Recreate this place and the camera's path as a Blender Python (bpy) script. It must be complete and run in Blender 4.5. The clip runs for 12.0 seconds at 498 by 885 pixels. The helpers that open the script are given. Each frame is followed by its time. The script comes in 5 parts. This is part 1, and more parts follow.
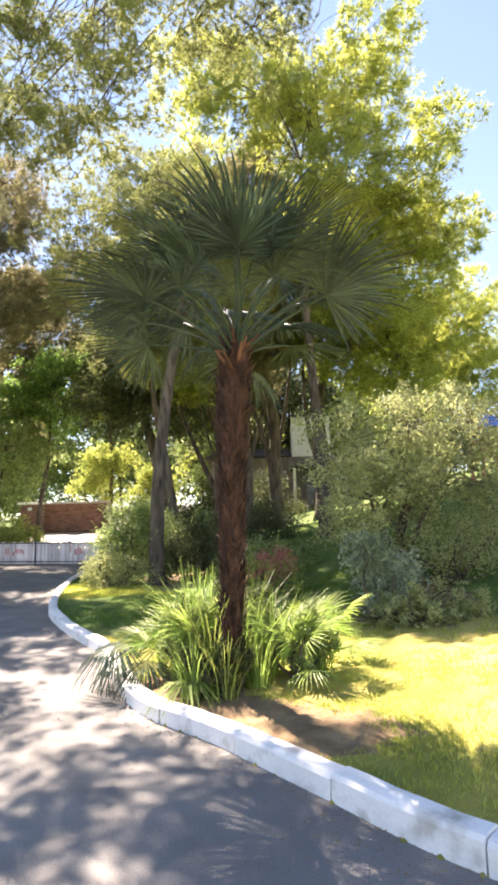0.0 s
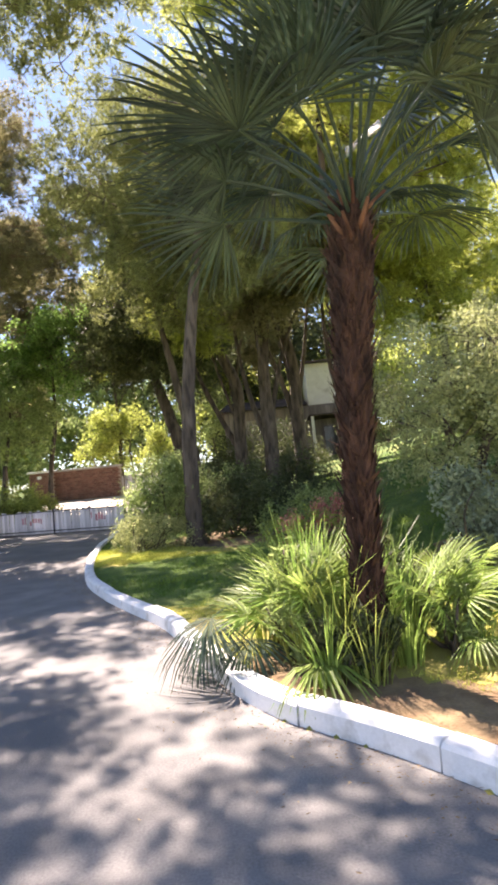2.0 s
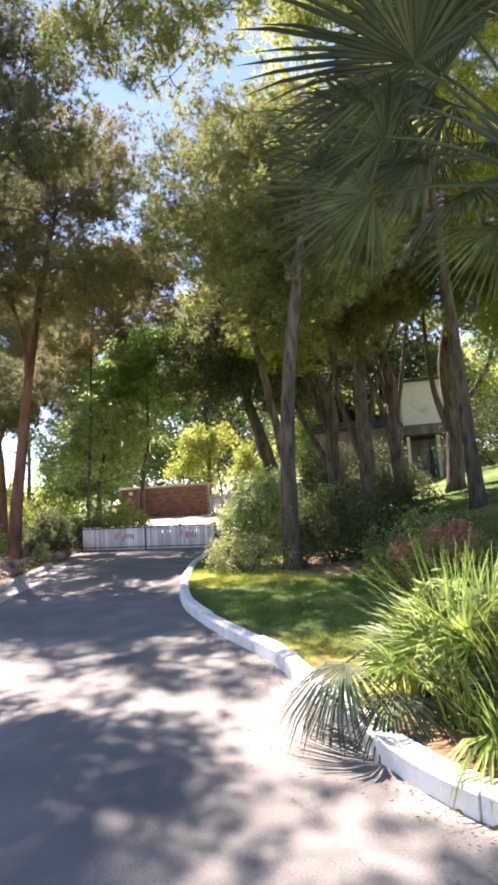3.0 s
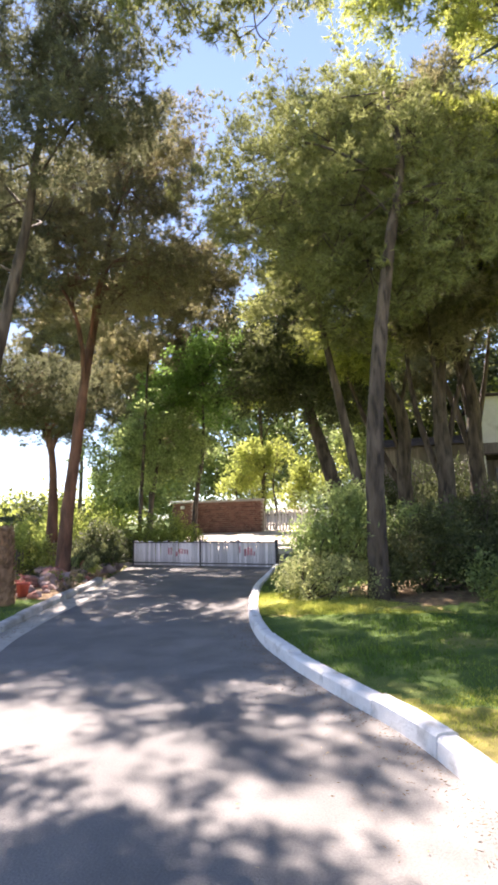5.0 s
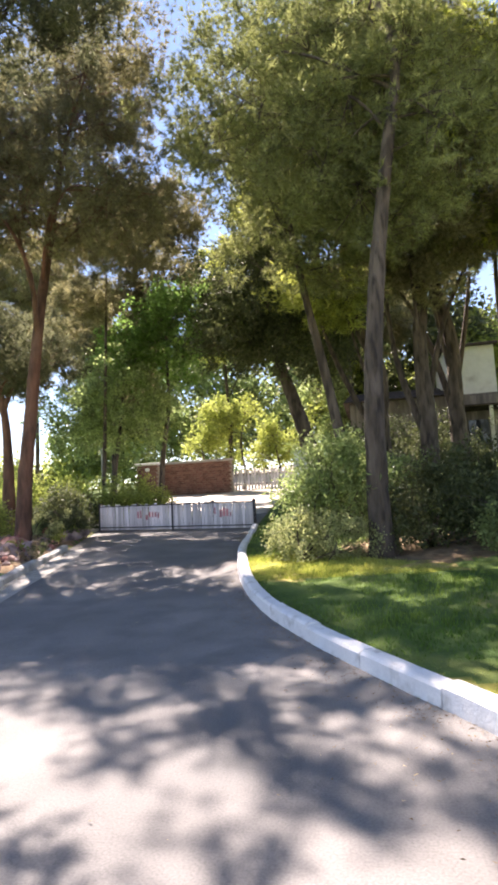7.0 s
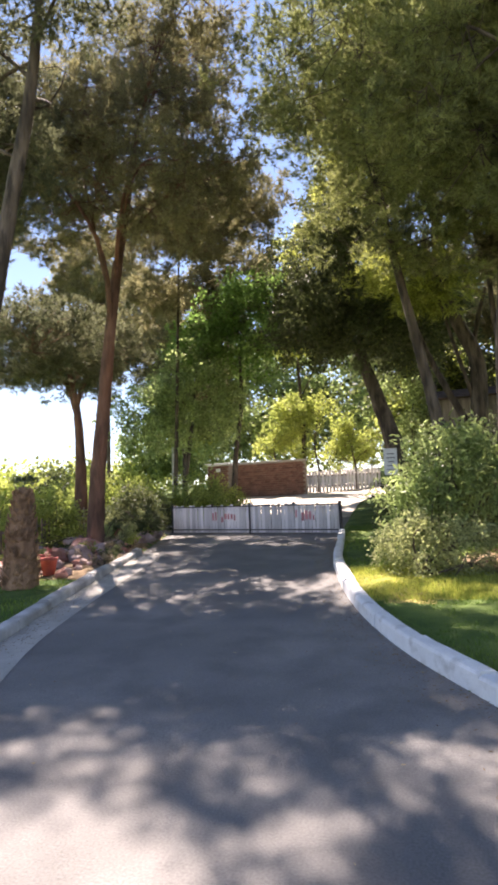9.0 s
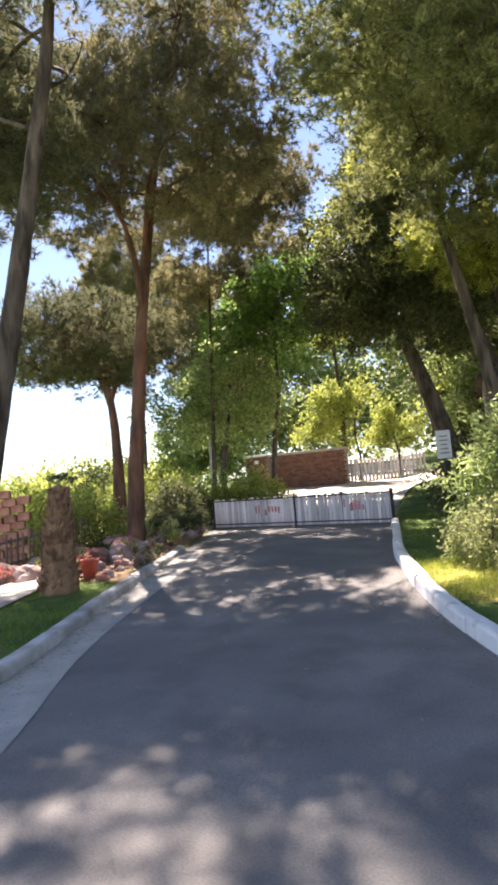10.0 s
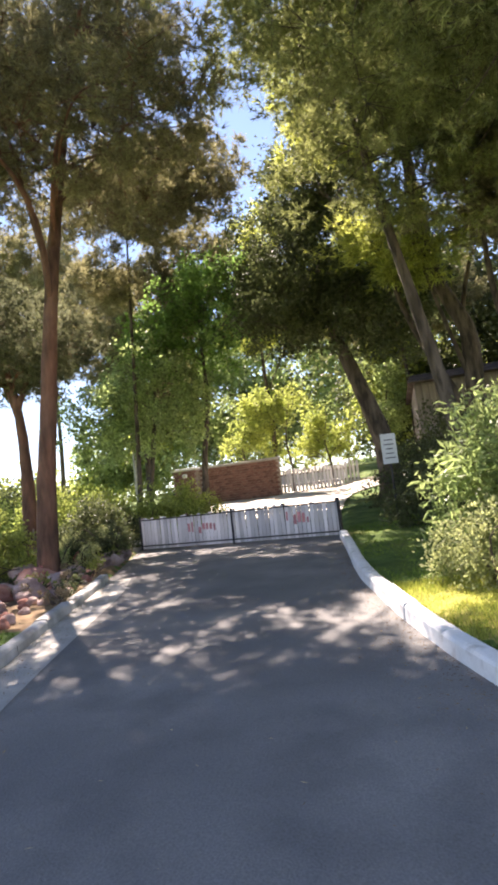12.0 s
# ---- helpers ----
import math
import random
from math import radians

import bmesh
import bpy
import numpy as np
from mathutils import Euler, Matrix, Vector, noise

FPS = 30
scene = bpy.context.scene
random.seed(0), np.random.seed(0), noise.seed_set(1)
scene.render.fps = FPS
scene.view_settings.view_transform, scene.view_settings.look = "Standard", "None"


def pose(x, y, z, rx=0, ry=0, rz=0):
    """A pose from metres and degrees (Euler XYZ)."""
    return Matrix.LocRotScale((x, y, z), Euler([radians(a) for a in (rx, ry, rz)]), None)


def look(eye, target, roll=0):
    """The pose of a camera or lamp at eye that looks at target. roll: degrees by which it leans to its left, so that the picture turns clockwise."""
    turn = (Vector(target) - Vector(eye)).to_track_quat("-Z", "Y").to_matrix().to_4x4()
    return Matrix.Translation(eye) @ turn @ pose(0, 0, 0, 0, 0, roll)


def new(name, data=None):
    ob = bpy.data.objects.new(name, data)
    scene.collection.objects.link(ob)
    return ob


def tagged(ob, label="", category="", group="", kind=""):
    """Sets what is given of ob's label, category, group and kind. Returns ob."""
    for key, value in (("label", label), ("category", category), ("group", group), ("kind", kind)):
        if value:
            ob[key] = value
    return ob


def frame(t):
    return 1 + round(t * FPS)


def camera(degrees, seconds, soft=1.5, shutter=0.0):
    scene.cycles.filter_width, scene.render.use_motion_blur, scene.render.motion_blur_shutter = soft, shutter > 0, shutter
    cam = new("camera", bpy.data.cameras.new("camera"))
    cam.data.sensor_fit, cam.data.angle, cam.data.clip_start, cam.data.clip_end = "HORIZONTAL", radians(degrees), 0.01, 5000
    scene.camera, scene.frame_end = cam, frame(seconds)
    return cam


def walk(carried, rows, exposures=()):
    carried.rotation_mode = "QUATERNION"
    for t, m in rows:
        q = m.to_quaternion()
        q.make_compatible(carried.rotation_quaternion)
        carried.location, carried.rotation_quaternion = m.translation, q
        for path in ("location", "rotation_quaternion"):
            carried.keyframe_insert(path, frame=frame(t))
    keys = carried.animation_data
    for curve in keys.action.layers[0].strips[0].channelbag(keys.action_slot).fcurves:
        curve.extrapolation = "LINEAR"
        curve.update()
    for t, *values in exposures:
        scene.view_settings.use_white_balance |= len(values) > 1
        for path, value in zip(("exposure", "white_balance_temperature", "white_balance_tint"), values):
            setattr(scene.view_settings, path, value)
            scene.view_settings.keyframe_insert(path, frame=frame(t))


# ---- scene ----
# camera and walk
cam = camera(47.9, 12.0, soft=3.4)
ROWS = [
    (0.0, 0.051, -0.012, 1.623, 99.16, 1.59, -0.85),
    (0.5, -0.287, 0.381, 1.593, 99.92, 0.90, 0.52),
    (1.0, -0.531, 0.758, 1.567, 98.56, 0.72, 3.19),
    (1.5, -0.851, 1.112, 1.515, 97.73, 0.14, 5.39),
    (2.0, -0.913, 1.486, 1.530, 94.89, 5.42, -0.53),
    (2.5, -1.102, 1.784, 1.559, 97.76, 1.89, 5.22),
    (3.0, -1.340, 2.137, 1.541, 97.71, 3.44, 7.77),
    (3.5, -1.530, 2.494, 1.547, 101.00, 0.25, 11.77),
    (5.5, -2.453, 3.903, 1.490, 98.25, 2.08, 13.02),
    (6.0, -2.648, 4.095, 1.487, 96.38, 3.70, 16.32),
    (6.5, -2.776, 4.541, 1.448, 96.32, 1.98, 17.42),
    (7.0, -2.946, 4.835, 1.451, 95.87, 3.09, 8.34),
    (9.0, -3.758, 6.163, 1.445, 96.48, 2.32, 14.82),
    (9.5, -4.005, 6.543, 1.415, 93.49, 6.32, 13.44),
    (10.0, -4.199, 6.887, 1.449, 95.93, 4.36, 18.53),
    (10.5, -4.399, 7.232, 1.422, 98.65, 4.96, 17.61),
    (11.0, -4.521, 7.508, 1.479, 96.59, 7.98, 16.30),
    (11.5, -4.669, 7.878, 1.489, 95.87, 3.22, 16.40),
    (12.0, -4.878, 8.411, 1.490, 96.68, 6.69, 10.99),
]
walk(cam, [(t, pose(*p)) for t, *p in ROWS], exposures=[(0.0, 2.42, 7600, 22), (1.0, 2.3, 7400, 23), (1.5, 2.15, 7300, 25), (2.5, 2.16, 7200, 26), (3.5, 2.15, 7100, 26), (7.0, 2.08, 7000, 25), (9.0, 1.9, 7100, 25), (9.5, 1.9, 7000, 24), (10.0, 1.98, 7200, 24), (10.5, 1.95, 6600, 20), (11.0, 2.3, 6900, 22), (11.5, 1.85, 7200, 24), (12.0, 2.12, 7200, 24)])

# sky and sun: sun ahead and to the left of the walk
SUN_EL, SUN_X, SUN_Y = radians(52), -0.46, 0.89
world = bpy.data.worlds.new("sky")
scene.world = world
world.use_nodes = True
wt = world.node_tree
sky = wt.nodes.new("ShaderNodeTexSky")
sky.sky_type = "NISHITA"
sky.sun_disc = False
sky.sun_elevation = SUN_EL
sky.sun_rotation = math.atan2(SUN_X, SUN_Y)
sky.dust_density = 0.0
sky.ozone_density = 1.5
wt.nodes["Background"].inputs[1].default_value = 0.07
wt.links.new(sky.outputs[0], wt.nodes["Background"].inputs[0])
sun_data = bpy.data.lights.new("sun", "SUN")
sun_data.energy, sun_data.angle, sun_data.color = 5.0, radians(0.45), (1.0, 0.95, 0.86)
sun = new("sun", sun_data)
sun.matrix_world = look((0, 0, 30), Vector((0, 0, 30)) - Vector((SUN_X * math.cos(SUN_EL), SUN_Y * math.cos(SUN_EL), math.sin(SUN_EL))))

# ---- materials ----
def material(name, c1, c2, scale=6.0, rough=0.85, bump=0.3, fine=60.0, c3=None, c3_scale=0.8, c3_cut=(0.55, 0.7),
             translucent=0.0, per="", spread=0.25, stretch=None, bump_dist=0.02, spec=0.3):
    """Two-scale procedural surface: c1/c2 mixed by noise, c3 as larger stains, optional variation per object or island."""
    m = bpy.data.materials.new(name)
    m.use_nodes = True
    t = m.node_tree
    N, L = t.nodes, t.links
    bsdf = N["Principled BSDF"]
    bsdf.inputs["Roughness"].default_value = rough
    bsdf.inputs["Specular IOR Level"].default_value = spec
    co = N.new("ShaderNodeTexCoord")
    src = co.outputs["Object"]
    if stretch:
        mp = N.new("ShaderNodeMapping")
        mp.inputs["Scale"].default_value = stretch
        L.new(src, mp.inputs[0])
        src = mp.outputs[0]
    n1 = N.new("ShaderNodeTexNoise")
    n1.inputs["Scale"].default_value, n1.inputs["Detail"].default_value = scale, 6
    L.new(src, n1.inputs["Vector"])
    ramp = N.new("ShaderNodeValToRGB")
    ramp.color_ramp.elements[0].position, ramp.color_ramp.elements[1].position = 0.35, 0.65
    ramp.color_ramp.elements[0].color, ramp.color_ramp.elements[1].color = (*c1, 1), (*c2, 1)
    L.new(n1.outputs["Fac"], ramp.inputs[0])
    col = ramp.outputs[0]
    n2 = N.new("ShaderNodeTexNoise")
    n2.inputs["Scale"].default_value, n2.inputs["Detail"].default_value = fine, 4
    L.new(src, n2.inputs["Vector"])
    if c3:
        n3 = N.new("ShaderNodeTexNoise")
        n3.inputs["Scale"].default_value, n3.inputs["Detail"].default_value = c3_scale, 5
        L.new(src, n3.inputs["Vector"])
        r3 = N.new("ShaderNodeMapRange")
        r3.inputs["From Min"].default_value, r3.inputs["From Max"].default_value = c3_cut
        L.new(n3.outputs["Fac"], r3.inputs["Value"])
        mx = N.new("ShaderNodeMix")
        mx.data_type = "RGBA"
        L.new(r3.outputs[0], mx.inputs[0])
        L.new(col, mx.inputs[6])
        mx.inputs[7].default_value = (*c3, 1)
        col = mx.outputs[2]
    hs = N.new("ShaderNodeHueSaturation")
    mr = N.new("ShaderNodeMapRange")
    if per == "object":
        L.new(N.new("ShaderNodeObjectInfo").outputs["Random"], mr.inputs["Value"])
    elif per == "island":
        L.new(N.new("ShaderNodeNewGeometry").outputs["Random Per Island"], mr.inputs["Value"])
    else:
        L.new(n2.outputs["Fac"], mr.inputs["Value"])
    mr.inputs["To Min"].default_value, mr.inputs["To Max"].default_value = 1 - spread, 1 + spread
    L.new(mr.outputs[0], hs.inputs["Value"])
    L.new(col, hs.inputs["Color"])
    col = hs.outputs[0]
    L.new(col, bsdf.inputs["Base Color"])
    if bump:
        b = N.new("ShaderNodeBump")
        b.inputs["Strength"].default_value, b.inputs["Distance"].default_value = bump, bump_dist
        L.new(n2.outputs["Fac"], b.inputs["Height"])
        L.new(b.outputs[0], bsdf.inputs["Normal"])
    if translucent:
        tr = N.new("ShaderNodeBsdfTranslucent")
        h2 = N.new("ShaderNodeHueSaturation")
        h2.inputs["Value"].default_value, h2.inputs["Hue"].default_value = 1.6, 0.497
        L.new(col, h2.inputs["Color"])
        L.new(h2.outputs[0], tr.inputs["Color"])
        ms = N.new("ShaderNodeMixShader")
        ms.inputs[0].default_value = translucent
        L.new(bsdf.outputs[0], ms.inputs[1])
        L.new(tr.outputs[0], ms.inputs[2])
        L.new(ms.outputs[0], N["Material Output"].inputs["Surface"])
    return m


ASPHALT = material("asphalt", (0.16, 0.155, 0.15), (0.235, 0.225, 0.215), 1.8, 0.9, 0.7, 75, (0.125, 0.125, 0.125), 0.45, (0.48, 0.7), spread=0.4, bump_dist=0.008)
CONCRETE = material("concrete", (0.36, 0.35, 0.32), (0.48, 0.46, 0.42), 3, 0.9, 0.4, 80, (0.28, 0.27, 0.25), 0.9, bump_dist=0.006)
WHITEWASH = material("whitewash", (0.74, 0.74, 0.73), (0.83, 0.83, 0.82), 4, 0.75, 0.4, 45, (0.42, 0.4, 0.36), 5.0, (0.54, 0.76), spread=0.1, bump_dist=0.008)
SOIL = material("soil", (0.17, 0.11, 0.06), (0.28, 0.2, 0.11), 5, 0.95, 0.7, 40, (0.12, 0.08, 0.05), 1.2)
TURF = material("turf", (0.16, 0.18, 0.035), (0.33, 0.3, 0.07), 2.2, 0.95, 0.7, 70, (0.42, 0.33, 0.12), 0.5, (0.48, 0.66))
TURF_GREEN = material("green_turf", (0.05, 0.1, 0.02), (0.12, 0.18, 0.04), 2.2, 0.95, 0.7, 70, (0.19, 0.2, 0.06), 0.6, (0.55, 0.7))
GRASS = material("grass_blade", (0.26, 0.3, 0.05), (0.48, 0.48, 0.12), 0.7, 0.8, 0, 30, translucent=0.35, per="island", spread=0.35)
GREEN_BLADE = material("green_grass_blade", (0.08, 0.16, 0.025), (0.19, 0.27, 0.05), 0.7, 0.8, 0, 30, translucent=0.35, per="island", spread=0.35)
PINE_BARK = material("pine_bark", (0.08, 0.046, 0.035), (0.2, 0.11, 0.078), 5, 0.95, 1.0, 16, (0.32, 0.14, 0.085), 0.8, (0.48, 0.7), stretch=(1, 1, 0.3), bump_dist=0.05)
GREY_BARK = material("grey_bark", (0.075, 0.058, 0.046), (0.175, 0.138, 0.11), 5, 0.95, 1.0, 18, (0.045, 0.036, 0.03), 9, (0.48, 0.66), stretch=(1, 1, 0.22), bump_dist=0.06)
STUMP_BARK = material("stump_husk", (0.2, 0.115, 0.07), (0.4, 0.24, 0.15), 7, 0.95, 1.0, 50, (0.42, 0.26, 0.16), 1.5, stretch=(1, 1, 0.5), per="island", bump_dist=0.03)
PALM_BARK = material("palm_husk", (0.035, 0.02, 0.015), (0.11, 0.055, 0.036), 9, 0.95, 1.0, 50, (0.26, 0.105, 0.055), 1.5, stretch=(1, 1, 0.4), per="island", bump_dist=0.03)
# Light and shade are put into needle colour: LIT brightest, MID next, GREY darkest.
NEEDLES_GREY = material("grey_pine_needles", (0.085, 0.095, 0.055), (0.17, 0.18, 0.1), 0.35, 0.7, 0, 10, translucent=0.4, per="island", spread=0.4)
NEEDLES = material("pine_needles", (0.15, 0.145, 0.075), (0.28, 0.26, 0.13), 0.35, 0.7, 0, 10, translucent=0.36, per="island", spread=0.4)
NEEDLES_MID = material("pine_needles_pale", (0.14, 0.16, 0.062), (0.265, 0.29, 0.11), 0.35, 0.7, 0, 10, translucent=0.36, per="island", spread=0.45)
NEEDLES_LIT = material("pine_needles_sunlit", (0.22, 0.26, 0.055), (0.37, 0.4, 0.1), 0.35, 0.7, 0, 10, translucent=0.55, per="island", spread=0.4)
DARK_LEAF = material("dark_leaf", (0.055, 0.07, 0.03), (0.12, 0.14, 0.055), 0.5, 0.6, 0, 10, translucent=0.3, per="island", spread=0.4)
BRIGHT_LEAF = material("bright_leaf", (0.1, 0.19, 0.045), (0.2, 0.32, 0.08), 0.5, 0.6, 0, 10, translucent=0.5, per="island", spread=0.35)
YELLOW_LEAF = material("yellow_leaf", (0.2, 0.25, 0.06), (0.36, 0.4, 0.105), 0.6, 0.65, 0, 10, translucent=0.45, per="island", spread=0.35)
OLIVE_LEAF = material("olive_leaf", (0.23, 0.26, 0.11), (0.4, 0.42, 0.2), 0.8, 0.6, 0, 10, translucent=0.42, per="island", spread=0.35)
SILVER_LEAF = material("silver_leaf", (0.19, 0.24, 0.16), (0.34, 0.39, 0.28), 1.2, 0.55, 0, 10, translucent=0.3, per="island", spread=0.35)
SHRUB_LEAF = material("shrub_leaf", (0.15, 0.21, 0.075), (0.32, 0.39, 0.15), 1.0, 0.45, 0, 10, translucent=0.45, per="island", spread=0.4)
PALM_LEAF = material("palm_leaf", (0.03, 0.052, 0.036), (0.075, 0.11, 0.062), 1.5, 0.42, 0, 10, translucent=0.14, per="island", spread=0.45, spec=0.4)
PALM_YOUNG = material("young_palm_leaf", (0.14, 0.24, 0.05), (0.29, 0.38, 0.1), 1.5, 0.5, 0, 10, translucent=0.4, per="island", spread=0.55)
PALM_DRY = material("dry_palm_leaf", (0.26, 0.2, 0.12), (0.4, 0.32, 0.2), 2, 0.7, 0, 10, translucent=0.25, per="island")
PETIOLE = material("leaf_base", (0.1, 0.042, 0.022), (0.24, 0.11, 0.055), 6, 0.8, 0.2, 30, per="island", spread=0.35)
FLOWER = material("reddish_flower", (0.4, 0.12, 0.1), (0.6, 0.3, 0.25), 5, 0.6, 0, 10, translucent=0.3, per="island")
ROCK = material("rock", (0.24, 0.16, 0.145), (0.5, 0.38, 0.35), 2.5, 0.9, 0.8, 14, (0.5, 0.34, 0.28), 1.0, per="object", bump_dist=0.04)
RED_ROCK = material("red_rock", (0.3, 0.12, 0.09), (0.5, 0.26, 0.2), 2.5, 0.9, 0.8, 14, (0.55, 0.36, 0.3), 1.0, per="object", bump_dist=0.04)
TERRACOTTA = material("terracotta", (0.34, 0.07, 0.055), (0.46, 0.13, 0.105), 4, 0.85, 0.4, 40)
BRICK = material("brick", (0.15, 0.075, 0.058), (0.25, 0.135, 0.105), 5, 0.9, 0.4, 40, per="object", spread=0.3)
MORTAR = material("mortar", (0.3, 0.25, 0.21), (0.42, 0.36, 0.3), 6, 0.95, 0.4, 60)
FENCE_PAINT = material("fence_paint", (0.66, 0.62, 0.64), (0.8, 0.77, 0.78), 6, 0.7, 0.3, 40, (0.46, 0.4, 0.4), 3.5, (0.55, 0.72), per="object", spread=0.28, stretch=(1, 1, 0.3))
FADED_RED = material("faded_red_paint", (0.5, 0.16, 0.18), (0.62, 0.3, 0.32), 8, 0.7, 0.2, 40, per="object", spread=0.2)
RED_PAINT = material("red_paint", (0.55, 0.1, 0.1), (0.7, 0.2, 0.18), 8, 0.6, 0.2, 40)
BLUE_PAINT = material("blue_paint", (0.05, 0.12, 0.45), (0.08, 0.18, 0.6), 6, 0.5, 0.1, 40)
WORN_PAINT = material("worn_kerb_paint", (0.45, 0.45, 0.44), (0.62, 0.62, 0.61), 4, 0.85, 0.5, 45, (0.3, 0.29, 0.27), 2.2, (0.45, 0.7), spread=0.1, bump_dist=0.01)
ROOFING = material("dark_roofing", (0.05, 0.04, 0.035), (0.1, 0.08, 0.07), 4, 0.95, 0.5, 30, stretch=(1, 0.3, 1), spec=0.05)
GREY_BOARD = material("grey_board", (0.17, 0.15, 0.15), (0.28, 0.245, 0.24), 5, 0.9, 0.5, 30, stretch=(1, 1, 0.15), per="object", spread=0.25)
WEATHERED = material("weathered_wood", (0.15, 0.115, 0.095), (0.27, 0.21, 0.17), 5, 0.9, 0.5, 30, stretch=(1, 1, 0.15), per="object", spread=0.2)
PLASTER = material("plaster", (0.74, 0.73, 0.72), (0.82, 0.81, 0.8), 3, 0.9, 0.3, 40, (0.55, 0.52, 0.5), 1.0)
METAL = material("galvanised_metal", (0.55, 0.56, 0.56), (0.68, 0.69, 0.69), 6, 0.45, 0.1, 40)
DARK_IRON = material("dark_iron", (0.025, 0.025, 0.03), (0.06, 0.055, 0.055), 8, 0.6, 0.2, 40)
SIGN_WHITE = material("sign_enamel", (0.72, 0.73, 0.72), (0.8, 0.8, 0.8), 4, 0.4, 0.05, 30, spread=0.04)
INK = material("dark_ink", (0.1, 0.1, 0.11), (0.16, 0.16, 0.17), 8, 0.6, 0, 30)
PATH_DUST = material("pale_path", (0.48, 0.43, 0.37), (0.6, 0.55, 0.48), 2, 0.95, 0.5, 50, (0.38, 0.33, 0.28), 0.7)
DARK_GLASS = material("dark_window", (0.03, 0.035, 0.04), (0.05, 0.055, 0.06), 2, 0.1, 0, 10, spread=0.05, spec=0.5)


# ---- mesh helpers ----
def mesh_of(name, verts, faces, mat, smooth=False):
    me = bpy.data.meshes.new(name)
    me.from_pydata([tuple(map(float, v)) for v in verts] if not isinstance(verts, np.ndarray) else verts.tolist(), [], faces if not isinstance(faces, np.ndarray) else faces.tolist())
    for m in (mat if isinstance(mat, (list, tuple)) else [mat]):
        me.materials.append(m)
    if smooth:
        me.polygons.foreach_set("use_smooth", [True] * len(me.polygons))
    me.update()
    return me


def part_mesh(name, me, parent, label="", m=None):
    ob = new(name, me)
    ob.parent = parent
    if m is not None:
        ob.matrix_local = m
    if label:
        ob["label"] = label
    return ob


def part(name, bm, mat, parent, label="", m=None, smooth=False):
    me = bpy.data.meshes.new(name)
    bm.to_mesh(me)
    bm.free()
    me.materials.append(mat)
    if smooth:
        me.polygons.foreach_set("use_smooth", [True] * len(me.polygons))
    return part_mesh(name, me, parent, label, m)


def thing(name, at, label, category, group="", rz=0.0, kind=""):
    ob = new(name)
    ob.empty_display_size = 0.2
    ob.matrix_world = pose(*at, 0, 0, rz)
    return tagged(ob, label, category, group, kind)


def box_bm(sx, sy, sz, at=(0, 0, 0), bevel=0.0, bm=None, turn=None):
    """A box whose bottom centre is at `at`."""
    own = bmesh.new()
    m = Matrix.Translation((at[0], at[1], at[2] + sz / 2)) @ (turn or Matrix()) @ Matrix.Diagonal((sx, sy, sz, 1))
    bmesh.ops.create_cube(own, size=1, matrix=m)
    if bevel:
        bmesh.ops.bevel(own, geom=own.edges[:], offset=bevel, segments=1, affect="EDGES")
    if bm is None:
        return own
    me = bpy.data.meshes.new("tmp")
    own.to_mesh(me)
    own.free()
    bm.from_mesh(me)
    bpy.data.meshes.remove(me)
    return bm


def tube(points, radii, sides=9, wobble=0.0, rng=None):
    """Vertices and faces of a tapered tube along points, closed at its end."""
    pts = np.array(points, float)
    n = len(pts)
    tan = np.gradient(pts, axis=0)
    tan /= np.linalg.norm(tan, axis=1)[:, None] + 1e-9
    ref = np.array([0.31, 0.95, 0.05])
    a = np.cross(tan, ref)
    a /= np.linalg.norm(a, axis=1)[:, None] + 1e-9
    b = np.cross(tan, a)
    ang = np.linspace(0, 2 * np.pi, sides, endpoint=False)
    r = np.array(radii, float)[:, None] * np.ones(sides)
    if wobble and rng is not None:
        r = r * (1 + rng.uniform(-wobble, wobble, r.shape))
    v = pts[:, None, :] + r[..., None] * (np.cos(ang)[None, :, None] * a[:, None, :] + np.sin(ang)[None, :, None] * b[:, None, :])
    v = v.reshape(-1, 3)
    f = []
    for i in range(n - 1):
        for j in range(sides):
            k = (j + 1) % sides
            f.append((i * sides + j, i * sides + k, (i + 1) * sides + k, (i + 1) * sides + j))
    f.append(tuple((n - 1) * sides + j for j in range(sides)))
    f.append(tuple(reversed(range(sides))))
    return v, f


class Heap:
    """Collects pieces of geometry for one mesh."""
    def __init__(self):
        self.v, self.f, self.n = [], [], 0

    def add(self, v, f):
        self.v.append(np.asarray(v, float))
        self.f += [tuple(i + self.n for i in q) for q in f]
        self.n += len(v)

    def mesh(self, name, mat, smooth=True):
        return mesh_of(name, np.concatenate(self.v), self.f, mat, smooth)


def unit(v):
    return v / (np.linalg.norm(v, axis=-1, keepdims=True) + 1e-9)


def leaves(rng, centres, length, width, up=0.2, out=None, droop=0.0):
    """One folded diamond of two triangles per centre: verts and faces."""
    n = len(centres)
    d = rng.normal(size=(n, 3))
    if out is not None:
        d = d * 0.8 + out
    d[:, 2] += up
    d = unit(d)
    s = unit(np.cross(d, rng.normal(size=(n, 3))))
    ln = length * rng.uniform(0.6, 1.3, (n, 1))
    w = width * rng.uniform(0.7, 1.3, (n, 1))
    nrm = np.cross(d, s)
    base, tip = centres - d * ln * 0.5, centres + d * ln * 0.5
    mid = centres + nrm * w * 0.25
    v = np.stack([base, mid + s * w * 0.5, tip, mid - s * w * 0.5], 1).reshape(-1, 3)
    i = np.arange(n)[:, None] * 4
    return v, np.concatenate([i + [0, 1, 2], i + [0, 2, 3]], 0)


